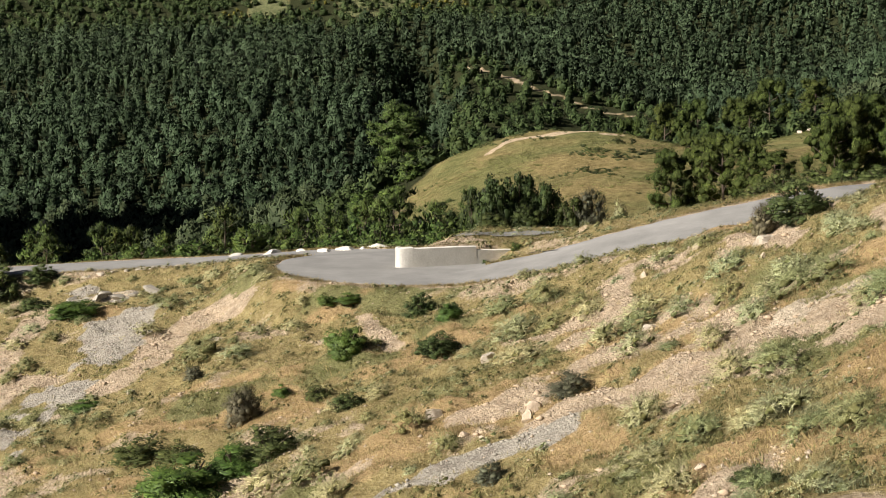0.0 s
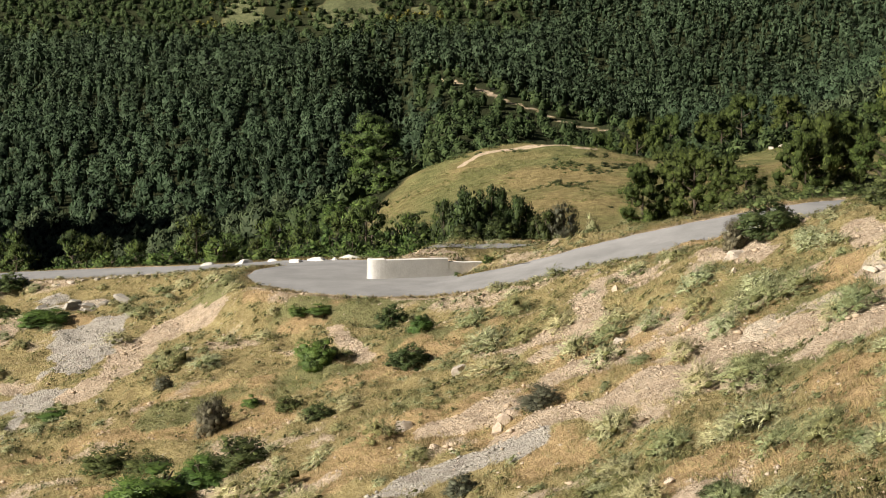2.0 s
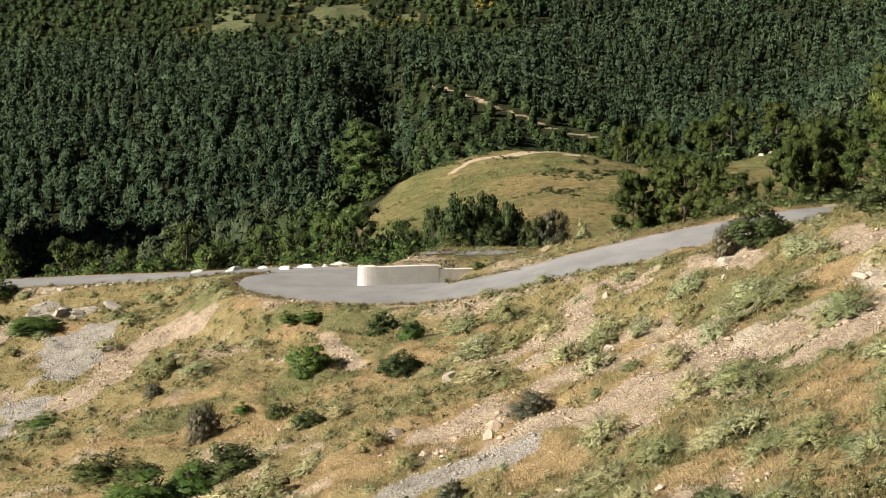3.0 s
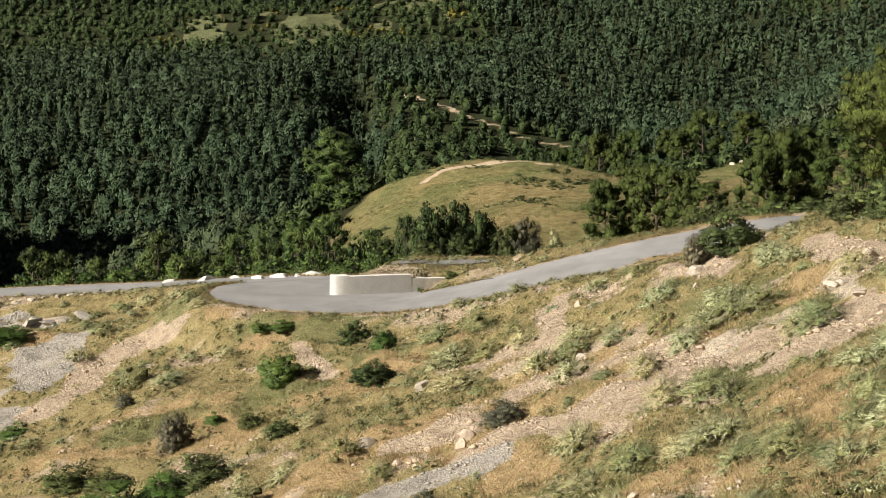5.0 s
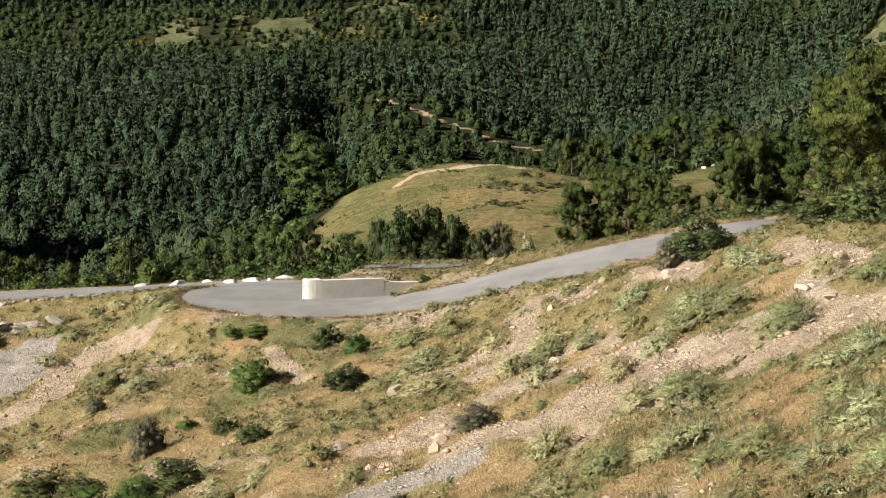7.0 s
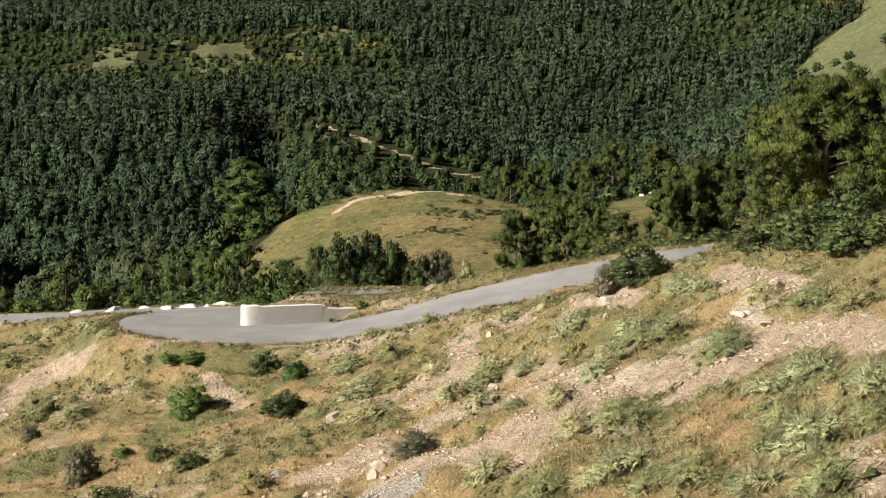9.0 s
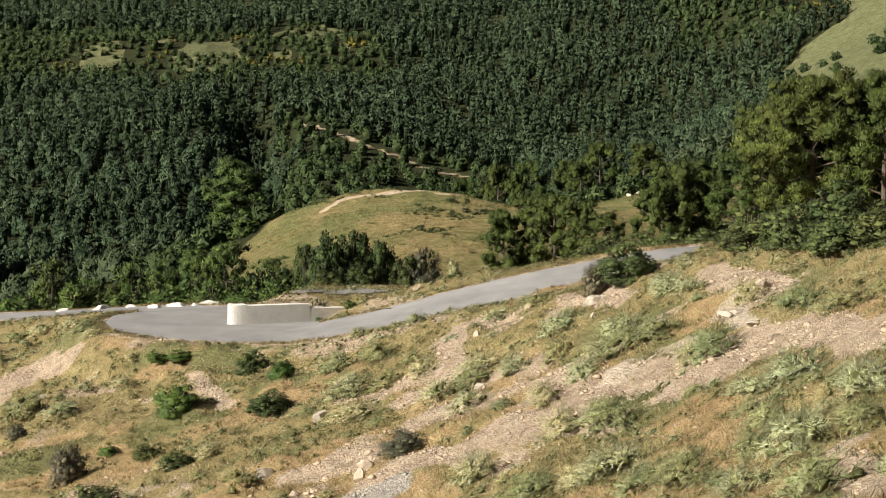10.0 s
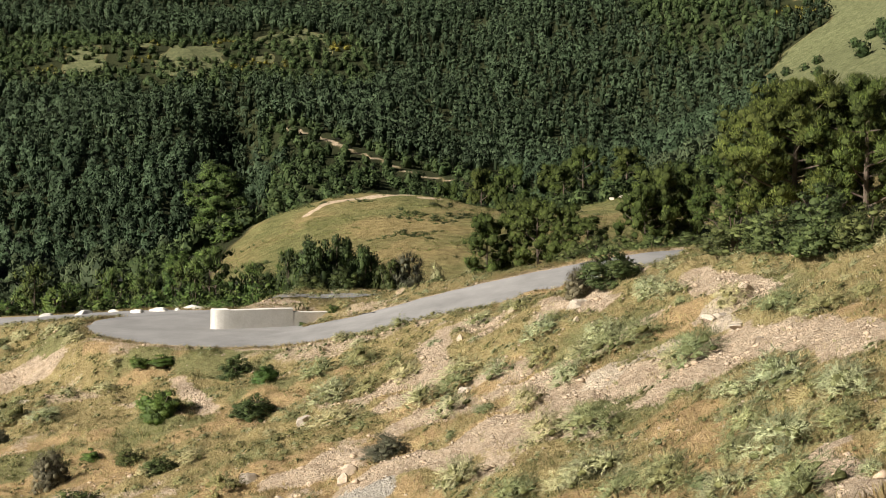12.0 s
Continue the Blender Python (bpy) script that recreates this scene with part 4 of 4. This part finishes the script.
for x, y, w, h in [(7.8, 58.1, 0.4, 0.42), (9.9, 59.1, 0.45, 0.42), (14.9, 45.2, 0.5, 0.36), (10.8, 50.8, 0.33, 0.35), (1.2, 43.9, 0.3, 0.22), (0.6, 45.3, 0.55, 0.35), (0.2, 45.6, 0.4, 0.3), (5.5, 31.6, 0.3, 0.22), (5.2, 31.9, 0.22, 0.2)]:
    rock("tan stone on the bare slope", tan[int(rng.integers(3))], x, y, w, h)
for x, y, w, h in [(-5.6, 86.4, 1.3, 0.5), (-6.8, 86.2, 1.0, 0.45), (-3.6, 87.0, 1.5, 0.5), (-10.2, 89.5, 1.3, 0.5), (-1.2, 88.0, 1.4, 0.7), (1.5, 88.3, 1.0, 0.5), (-12.4, 90.9, 0.9, 0.4), (-8.3, 88.6, 0.8, 0.35), (-4.6, 86.2, 0.7, 0.3), (0.4, 86.8, 0.8, 0.4)]:
    rock("low whitish boulder sunk in the verge of the hairpin", rnd.choice(white), x, y, w, h * 0.85, "boulders behind the hairpin")

for k in range(9):
    x = -20.6 + k * 0.75
    rock("pale kerb stone along the lower road", pale[k % 4], x, 87.2 + 0.03 * k + rnd.uniform(-0.1, 0.1), rnd.uniform(0.5, 0.75), rnd.uniform(0.22, 0.34), "kerb stones of the lower road")
for x, y in [(57.5, 245.5), (59.4, 246.2), (60.3, 244.8)]:
    rock("white rock at the top of the second meadow", pale[1], x, y, rnd.uniform(0.9, 1.5), rnd.uniform(0.8, 1.3), "white rocks on the meadow")
# a young tree with a pale stem on the knoll
sapling = tagged(new("sapling"), "thin young tree with a pale stem on the knoll", "tree")
bm = bmesh.new()
limb(bm, [Vector((0, 0, -0.2)), Vector((0.04, 0, 0.9)), Vector((0.02, 0.03, 1.9))], 0.09, 0.03, 6)
me = bpy.data.meshes.new("stem")
bm.to_mesh(me)
bm.free()
me.materials.append(LIMESTONE)
part("stem", me, sapling, "pale bare stem")
crown = part("crown", valley_crowns[0], sapling)
crown.matrix_local = Matrix.LocRotScale((0, 0, 1.2), None, (1.5, 1.5, 1.3))
stand(sapling, 29.6, 227.5)

# ---- ground cover ----
def cover(seed, n, x0, x1, y0, y1):
    rng = np.random.default_rng(seed)
    x, y = rng.uniform(x0, x1, n), rng.uniform(y0, y1, n)
    edge, _z = road_at(x, y)
    edge = edge + 9 * (island_at(x, y) > 0.8)
    m = (edge > 0.15) & (x > -0.36 * y - 1) & (x < 0.47 * y + 1)
    return x[m], y[m], rng


def bare_at(x, y):
    return np.maximum(soil_at(x, y), scree_at(x, y))


def tufts(name, label, material, x, y, rng, blades, high, width, droop=0.5):
    n = len(x)
    z = land(x, y) - 0.02
    c = np.repeat(np.stack([x, y, z], -1), blades, 0)
    size = np.repeat(rng.uniform(0.6, 1.3, n), blades)
    a = rng.uniform(0, 2 * math.pi, len(c))
    out = np.stack([np.cos(a), np.sin(a), np.zeros(len(c))], -1)
    base = c + out * (rng.uniform(0, 0.16, len(c)) * size)[:, None]
    tip = base + out * (rng.uniform(0.1, 1.0, len(c)) * droop * high * size)[:, None] + np.array([0, 0, 1.0]) * (rng.uniform(0.5, 1.1, len(c)) * high * size)[:, None]
    fall = np.stack([land(x - 0.4, y) - land(x + 0.4, y), land(x, y - 0.4) - land(x, y + 0.4), np.full(n, 0.8)], -1)
    soft = unit(np.repeat(unit(fall), blades, 0) + 0.45 * out + 0.25 * rand_dirs(rng, len(c)))
    v, f = spikes(base, tip, width, unit(np.cross(tip - base, soft + 0.6 * rand_dirs(rng, len(c)))))
    return tagged(new(name, rounded(mesh_of(name, v, f, material), np.repeat(soft, 3, 0))), label, "grass", kind="stuff")


x, y, rng = cover(81, 95000, -32, 24, 18, 100)
thick = (y < 62) | (rng.uniform(0, 1, len(x)) < 0.55)
x, y = x[thick], y[thick]
bare, green, red = bare_at(x, y), green_at(x, y), rust_at(x, y)
keep = rng.uniform(0, 1, len(x)) > bare * 0.95
kind = rng.uniform(0, 1, len(x))
isgreen = keep & (kind < green * 0.9)
isred = keep & ~isgreen & (rng.uniform(0, 1, len(x)) < red * 0.8)
isdry = keep & ~isgreen & ~isred
RUST = leaf_mat("rusty_grass", (0.38, 0.26, 0.11), (0.68, 0.52, 0.28), 0.6, 0.3, 0.8, 0.1)
GREENGRASS = leaf_mat("green_grass", (0.14, 0.15, 0.05), (0.38, 0.36, 0.16), 0.6, 0.3, 0.8, 0.1)
tufts("dry_grass", "straw-coloured dry grass tufts on the slope", STRAW, x[isdry], y[isdry], rng, 7, 0.19, 0.010, 0.9)
tufts("rusty_grass", "rust-coloured dry grass on the slope", RUST, x[isred], y[isred], rng, 8, 0.18, 0.010, 0.9)
tufts("green_grass", "low green weeds and grass on the slope", GREENGRASS, x[isgreen], y[isgreen], rng, 8, 0.16, 0.012, 1.2)

# fennel and thistle clumps: feathery grey-green mounds
FENNEL2 = leaf_mat("feathery_dark", (0.16, 0.18, 0.07), (0.47, 0.48, 0.255), 1.5, 0.15)
# dark heart colour, painted in as the shade beneath the fronds
HEART_SHADE = leaf_mat("fennel_heart_shade", (0.07, 0.074, 0.03), (0.145, 0.142, 0.062), 9.0, 0.05, 0.9, 0.05)
def fennel_mesh(seed, material, lobes=9, fronds=15, share=9, thin=0.0062):
    """Overlapping mounds under arching feathery fronds, about one metre wide."""
    rng = np.random.default_rng(seed)
    a, k = np.arange(lobes) * 2.4 + rng.uniform(-0.4, 0.4, lobes), np.sqrt(np.arange(lobes) / lobes)
    rl = rng.uniform(0.13, 0.23, lobes) * (1.15 - 0.3 * k)
    c = np.stack([np.cos(a) * 0.36 * k, np.sin(a) * 0.36 * k, 0.03 + 0.26 * (1 - k * k) * rng.uniform(0.6, 1.3, lobes)], -1)
    far = unit(c + [0, 0, 0.12])
    n = len(ICO)
    hearts = c[:, None] + ICO[None] * rl[:, None, None] * 0.5 * rng.uniform(0.3, 1.4, (lobes, n, 1)) * [1, 1, 0.8]
    hf = (ICO_FACES[None] + (np.arange(lobes) * n)[:, None, None]).reshape(-1, 3)
    hn = unit(np.tile(ICO, (lobes, 1)) + 0.6 * np.repeat(far, n, 0))
    hearts = hearts.reshape(-1, 3)
    hearts[:, 2] = np.maximum(hearts[:, 2], -0.08)
    # fronds: each an arching rib with leaflets on both sides
    m = lobes * fronds
    d = rand_dirs(rng, m)
    d[:, 2] = np.abs(d[:, 2]) * 0.9
    d = unit(d)
    cc, rr = np.repeat(c, fronds, 0), np.repeat(rl, fronds)[:, None]
    way = unit(d + 0.6 * rand_dirs(rng, m) + [0, 0, 0.15])
    across = unit(np.cross(way, d + 0.2 * rand_dirs(rng, m)))
    s = np.linspace(0.0, 1.0, share)[None, :, None]
    reach = rng.uniform(0.12, 0.30, (m, 1, 1))
    p = (cc + d * rr * rng.uniform(0.35, 0.75, (m, 1)))[:, None] + way[:, None] * reach * s + np.array([0, 0, -0.45]) * reach * s * s
    hand = np.where(np.arange(share) % 2 == 0, 1.0, -1.0)[None, :, None]
    lean = unit(way[:, None] + across[:, None] * hand * 0.75 + rng.normal(size=(m, share, 3)) * 0.25)
    p, lean = p.reshape(-1, 3), lean.reshape(-1, 3)
    p[:, 2] = np.maximum(p[:, 2], -0.02)
    size = rng.uniform(0.035, 0.085, (m * share, 1))
    soft = unit(0.8 * np.repeat(d, share, 0) + 0.45 * np.repeat(np.repeat(far, fronds, 0), share, 0) + 0.3 * rand_dirs(rng, m * share))
    v, f = spikes(p, p + lean * size, thin, unit(np.cross(lean, soft + 0.5 * rand_dirs(rng, len(p)))))
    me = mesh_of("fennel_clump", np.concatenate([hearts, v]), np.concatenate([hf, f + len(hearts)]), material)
    me.materials.append(HEART_SHADE)
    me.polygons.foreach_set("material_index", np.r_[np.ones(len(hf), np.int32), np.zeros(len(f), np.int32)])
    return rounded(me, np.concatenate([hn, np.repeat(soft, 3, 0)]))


FENNEL_KINDS = [FENNEL, FENNEL2, FENNEL, FENNEL2, FENNEL, FENNEL2]
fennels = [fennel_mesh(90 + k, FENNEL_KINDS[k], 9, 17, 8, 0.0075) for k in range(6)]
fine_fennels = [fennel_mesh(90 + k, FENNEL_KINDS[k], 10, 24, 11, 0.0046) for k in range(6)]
# the clumps that stand out: x, y, width
FAR_CLUMPS = [(8.1, 50.3, 1.25), (5.6, 55.8, 1.37), (7.2, 53.0, 1.71), (10.6, 45.3, 1.84), (13.2, 50.6, 0.98), (13.4, 48.2, 1.03), (10.3, 58.8, 1.12), (8.8, 59.8, 1.25),
              (9.7, 51.3, 1.47), (6.9, 59.1, 0.67), (5.6, 51.4, 1.6), (6.8, 51.5, 1.6), (6.3, 48.0, 1.47), (7.9, 43.7, 1.18), (9.3, 44.3, 1.37), (2.6, 61.0, 1.61),
              (2.8, 56.8, 1.94), (2.8, 52.7, 1.8), (4.2, 56.3, 1.28), (4.2, 61.1, 1.61), (6.1, 64.8, 1.22), (13.3, 49.8, 1.64), (11.1, 47.9, 1.48), (11.6, 45.0, 1.57),
              (14.3, 44.7, 1.23), (9.4, 49.2, 1.32), (10.2, 46.9, 1.08)]
NEAR_CLUMPS = [(7.8, 39.8, 1.54), (8.8, 38.8, 1.66), (7.3, 34.1, 1.47), (7.7, 30.8, 1.34), (8.4, 30.1, 1.05), (11.8, 41.7, 1.11), (5.4, 39.3, 1.36), (6.2, 35.5, 1.38),
               (4.8, 35.0, 1.22), (4.9, 30.9, 1.27), (5.9, 27.2, 1.08), (6.4, 25.0, 1.0), (14.7, 41.2, 1.47), (15.2, 39.1, 1.41), (12.2, 34.2, 1.64), (11.9, 29.1, 1.4),
               (11.3, 34.9, 1.04), (10.2, 30.4, 1.21), (10.1, 27.8, 1.57), (11.2, 27.7, 1.07), (7.8, 33.6, 1.71), (9.2, 24.3, 1.49), (12.3, 41.3, 1.78), (16.4, 39.4, 0.92),
               (10.1, 23.7, 0.5), (8.0, 28.6, 1.36), (8.7, 26.9, 1.08)]
LOW_CLUMPS = [(-2.3, 53.8, 1.23), (-1.1, 48.1, 1.29), (-3.0, 48.3, 1.12), (-4.1, 46.4, 1.8), (-5.5, 46.7, 1.64), (-3.2, 43.8, 1.53), (-10.8, 66.9, 2.0), (-9.0, 65.5, 1.63),
              (-14.4, 73.4, 1.41), (0.1, 44.8, 1.12), (-8.5, 69.3, 1.05), (-6.8, 68.6, 1.04), (-12.7, 83.4, 1.3), (-10.4, 78.3, 1.5),
              (-8.7, 74.0, 1.1), (-13.9, 83.4, 1.2), (-13.8, 76.5, 1.3), (-9.4, 75.6, 1.2), (-23.4, 81.4, 1.4), (-21.0, 76.7, 1.2), (-21.1, 74.2, 1.3), (-19.5, 74.5, 1.1),
              (-19.8, 71.1, 1.2), (-18.4, 76.5, 1.0), (-20.3, 69.8, 1.1)]


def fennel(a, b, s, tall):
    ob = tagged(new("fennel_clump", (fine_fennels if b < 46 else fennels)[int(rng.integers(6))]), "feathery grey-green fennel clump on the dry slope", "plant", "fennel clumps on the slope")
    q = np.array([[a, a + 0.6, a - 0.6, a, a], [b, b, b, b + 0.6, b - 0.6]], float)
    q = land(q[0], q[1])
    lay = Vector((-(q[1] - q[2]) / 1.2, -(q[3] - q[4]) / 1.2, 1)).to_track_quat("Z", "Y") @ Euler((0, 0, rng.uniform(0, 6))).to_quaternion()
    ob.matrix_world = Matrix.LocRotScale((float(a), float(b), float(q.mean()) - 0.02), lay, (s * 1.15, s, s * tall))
    return ob


x, y, rng = cover(91, 5000, -30, 23, 19, 92)
chosen = []
for a, b, s in [*FAR_CLUMPS, *NEAR_CLUMPS, *LOW_CLUMPS]:
    chosen.append((a, b))
    fennel(a, b, s * 1.1, rng.uniform(0.7, 0.95))
ok = (soil_at(x, y) < 0.55) & (scree_at(x, y) < 0.3) & (pale_at(x, y) < 0.3) & (rust_at(x, y) < 0.7) & (fbm(x, y, 5.0, 61) + 0.12 * step(-12, 6, x) > -0.02) & ((y < 78) | (x < 2))
for a, b in zip(x[ok], y[ok]):
    if len(chosen) < 290 and all(math.hypot(a - c, b - d) > 0.8 for c, d in chosen):
        chosen.append((a, b))
        fennel(a, b, rng.uniform(0.45, 1.1), rng.uniform(0.6, 0.95))
# small weeds between the clumps
def thicket(name, label, meshes, x, y, rng, lo, hi, tall):
    """Many small plants as one mesh, each turned and laid on the slope."""
    packs, inner, faces, rounds, total = [], [], [], [], 0
    for k, src in enumerate(meshes):
        co, no = np.empty(len(src.vertices) * 3, np.float32), np.empty(len(src.vertices) * 3, np.float32)
        src.vertices.foreach_get("co", co)
        src.attributes["round"].data.foreach_get("vector", no)
        co, no = co.reshape(1, -1, 3), no.reshape(1, -1, 3)
        a, b = x[k::len(meshes)], y[k::len(meshes)]
        s, t = rng.uniform(lo, hi, (len(a), 1)), rng.uniform(0, 6.28, (len(a), 1))
        cs, sn = np.cos(t), np.sin(t)
        px, py = (co[:, :, 0] * cs - co[:, :, 1] * sn) * s, (co[:, :, 0] * sn + co[:, :, 1] * cs) * s
        slope_x, slope_y = (land(a + 0.4, b) - land(a - 0.4, b))[:, None] / 0.8, (land(a, b + 0.4) - land(a, b - 0.4))[:, None] / 0.8
        pz = co[:, :, 2] * s * tall + land(a, b)[:, None] - 0.02 + px * slope_x + py * slope_y
        packs.append(np.stack([px + a[:, None], py + b[:, None], pz], -1).reshape(-1, 3))
        rounds.append(unit(np.stack([no[:, :, 0] * cs - no[:, :, 1] * sn - 0.6 * slope_x, no[:, :, 0] * sn + no[:, :, 1] * cs - 0.6 * slope_y, np.tile(no[:, :, 2] + 0.4, (len(a), 1))], -1)).reshape(-1, 3))
        mi, corner = np.empty(len(src.polygons), np.int32), np.empty(len(src.polygons) * 3, np.int32)
        src.polygons.foreach_get("material_index", mi)
        src.loops.foreach_get("vertex_index", corner)
        inner.append(np.tile(mi, len(a)))
        faces.append((corner.reshape(1, -1, 3) + (np.arange(len(a)) * co.shape[1] + total)[:, None, None]).reshape(-1, 3))
        total += co.shape[1] * len(a)
    me = mesh_of(name, np.concatenate(packs), np.concatenate(faces), meshes[0].materials[0])
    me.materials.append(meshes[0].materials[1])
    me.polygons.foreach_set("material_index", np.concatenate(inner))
    return tagged(new(name, rounded(me, np.concatenate(rounds))), label, "weeds", kind="stuff")


OLIVE = leaf_mat("olive_weeds", (0.13, 0.13, 0.048), (0.34, 0.33, 0.15), 1.5, 0.1, 0.8, 0.1)
HAY = leaf_mat("dry_weed_heads", (0.26, 0.205, 0.08), (0.60, 0.51, 0.27), 1.5, 0.15, 0.8, 0.1)
for name, label, ma, seed, count, lo, hi, shift in [
        ("pale_weeds", "low feathery pale green weeds between the fennel clumps", FENNEL, 92, 5200, 0.35, 0.8, 0.0),
        ("olive_weeds", "low olive green weeds on the dry slope", OLIVE, 98, 7200, 0.3, 0.8, 0.12),
        ("dry_weeds", "withered straw-coloured weeds on the dry slope", HAY, 99, 4200, 0.3, 0.7, 0.05)]:
    x, y, rng = cover(seed, count, -28, 20, 20, 88)
    m = (soil_at(x, y) < rng.uniform(0.05, 1.0, len(x))) & (scree_at(x, y) < 0.3) & (pale_at(x, y) < 0.3) & (fbm(x, y, 3.0, seed) + shift > 0)
    if ma is not HAY:
        m &= rust_at(x, y) < rng.uniform(0.2, 1.0, len(x))
    thicket(name, label, [fennel_mesh(seed * 3 + k, ma, 3, 7, 4, 0.019) for k in range(3)], x[m], y[m], rng, lo, hi, 0.8)

# ragged grass along the asphalt's edges
x, y, rng = np.random.default_rng(95).uniform(-34, 22, 90000), np.random.default_rng(96).uniform(66, 92, 90000), np.random.default_rng(97)
edge, _z = road_at(x, y)
m = (edge > 0.02) & (edge < 0.75) & (rng.uniform(0, 1, len(x)) < 0.55 + 0.9 * fbm(x, y, 1.6, 66, 3)) & (island_at(x, y) < 0.5)
tufts("verge_grass", "dry grass along the edges of the asphalt", STRAW, x[m], y[m], rng, 6, 0.17, 0.014, 0.9)

# loose stones, most of them on bare soil and scree
def stones(name, label, material, x, y, rng, lo, hi):
    n = len(x)
    z = land(x, y)
    octa = np.array([(1, 0, 0), (0, 1, 0), (-1, 0, 0), (0, -1, 0), (0, 0, 1), (0, 0, -1)], float)
    tri = np.array([(0, 1, 4), (1, 2, 4), (2, 3, 4), (3, 0, 4), (1, 0, 5), (2, 1, 5), (3, 2, 5), (0, 3, 5)])
    s = (lo * (hi / lo) ** (rng.uniform(0, 1, n) ** 3))[:, None, None]
    v = octa[None] * rng.uniform(0.55, 1.2, (n, 6, 3)) * s + rng.normal(size=(n, 6, 3)) * s * 0.12
    v[:, :, 2] *= 0.65
    v += np.stack([x, y, z + s[:, 0, 0] * 0.15], -1)[:, None]
    f = tri[None] + (np.arange(n) * 6)[:, None, None]
    return tagged(new(name, mesh_of(name, v.reshape(-1, 3), f.reshape(-1, 3), material)), label, "stones", kind="stuff")


x, y, rng = cover(101, 110000, -30, 23, 19, 92)
soil, scree = soil_at(x, y), scree_at(x, y)
u = rng.uniform(0, 1, len(x))
m = u < 0.12 + 0.75 * soil * (1 - scree)
stones("loose_stones", "pale loose stones scattered over bare soil", SOILSTONE, x[m], y[m], rng, 0.016, 0.10)
CLOD = stone_mat("soil_clod", (0.34, 0.25, 0.165), (0.60, 0.475, 0.345))
far = (rng.uniform(0, 1, len(x)) < 0.16) & (soil > 0.3) & (scree < 0.3)
stones("soil_clods", "brown clods of earth on the bare soil", CLOD, x[far], y[far], rng, 0.045, 0.17)
m = u < scree * 0.9
stones("scree", "grey scree of broken marl", GREYSTONE, x[m], y[m], rng, 0.02, 0.12)

# tussocks on the knoll and the second meadow
rng = np.random.default_rng(121)
x, y = rng.uniform(-14, 96, 9000), rng.uniform(150, 250, 9000)
m = (meadow_at(x, y) > 0.7) & (fbm(x, y, 9.0, 83) > 0.0)
tufts("meadow_tussocks", "low olive tussocks on the grassy knoll", GREENGRASS, x[m], y[m], rng, 14, 0.26, 0.035, 2.2)
m = (meadow_at(x, y) > 0.7) & (fbm(x, y, 6.0, 84) > 0.3)
tufts("meadow_shrubs", "small dark shrubs on the grassy knoll", SCRUB, x[m], y[m], rng, 20, 0.36, 0.06, 1.8)

# a narrow dark strip across the upper road
bm = bmesh.new()
top = []
for k in range(9):
    x, y = 4.4 + k * 0.165, 77.05 - k * 0.25 + 0.03 * math.sin(k)
    w = 0.05 + 0.05 * math.sin(k * 0.39)
    for d in (-w, w):
        px, py = x + d * 0.83, y + d * 0.55
        top.append(bm.verts.new((px, py, float(road_at(np.array([px]), np.array([py]))[1][0]) + 0.016)))
for k in range(8):
    bm.faces.new((top[2 * k], top[2 * k + 2], top[2 * k + 3], top[2 * k + 1]))
me = bpy.data.meshes.new("road_strip")
bm.to_mesh(me)
bm.free()
me.materials.append(stone_mat("dark_strip_surface", (0.04, 0.04, 0.04), (0.08, 0.08, 0.08), 8))
tagged(new("road_strip", me), "narrow dark strip on the asphalt road", "road marking", kind="structure")

# worn asphalt lay-by on the island behind the wall
gx, gy = np.meshgrid(np.linspace(-3.6, 3.6, 25), np.linspace(-1.9, 1.9, 15))
inside = np.hypot(gx / 3.4, gy / 1.7) + 0.25 * fbm(gx, gy, 1.2, 91, 3) < 1
gx, gy = gx + 0.35 * gy + 3.2, gy + 0.35 * gx + 84.2
idx = np.arange(gx.size).reshape(gx.shape)
ok = inside[:-1, :-1] & inside[:-1, 1:] & inside[1:, 1:] & inside[1:, :-1]
faces = np.stack([idx[:-1, :-1], idx[:-1, 1:], idx[1:, 1:], idx[1:, :-1]], -1)[ok]
pick, back = np.unique(faces, return_inverse=True)
me = mesh_of("lay_by", np.stack([gx, gy, land(gx, gy) + 0.05], -1).reshape(-1, 3)[pick], back.reshape(faces.shape), ASPHALT, True)
tagged(new("lay_by", me), "small worn grey asphalt lay-by behind the wall", "lay-by", kind="structure")
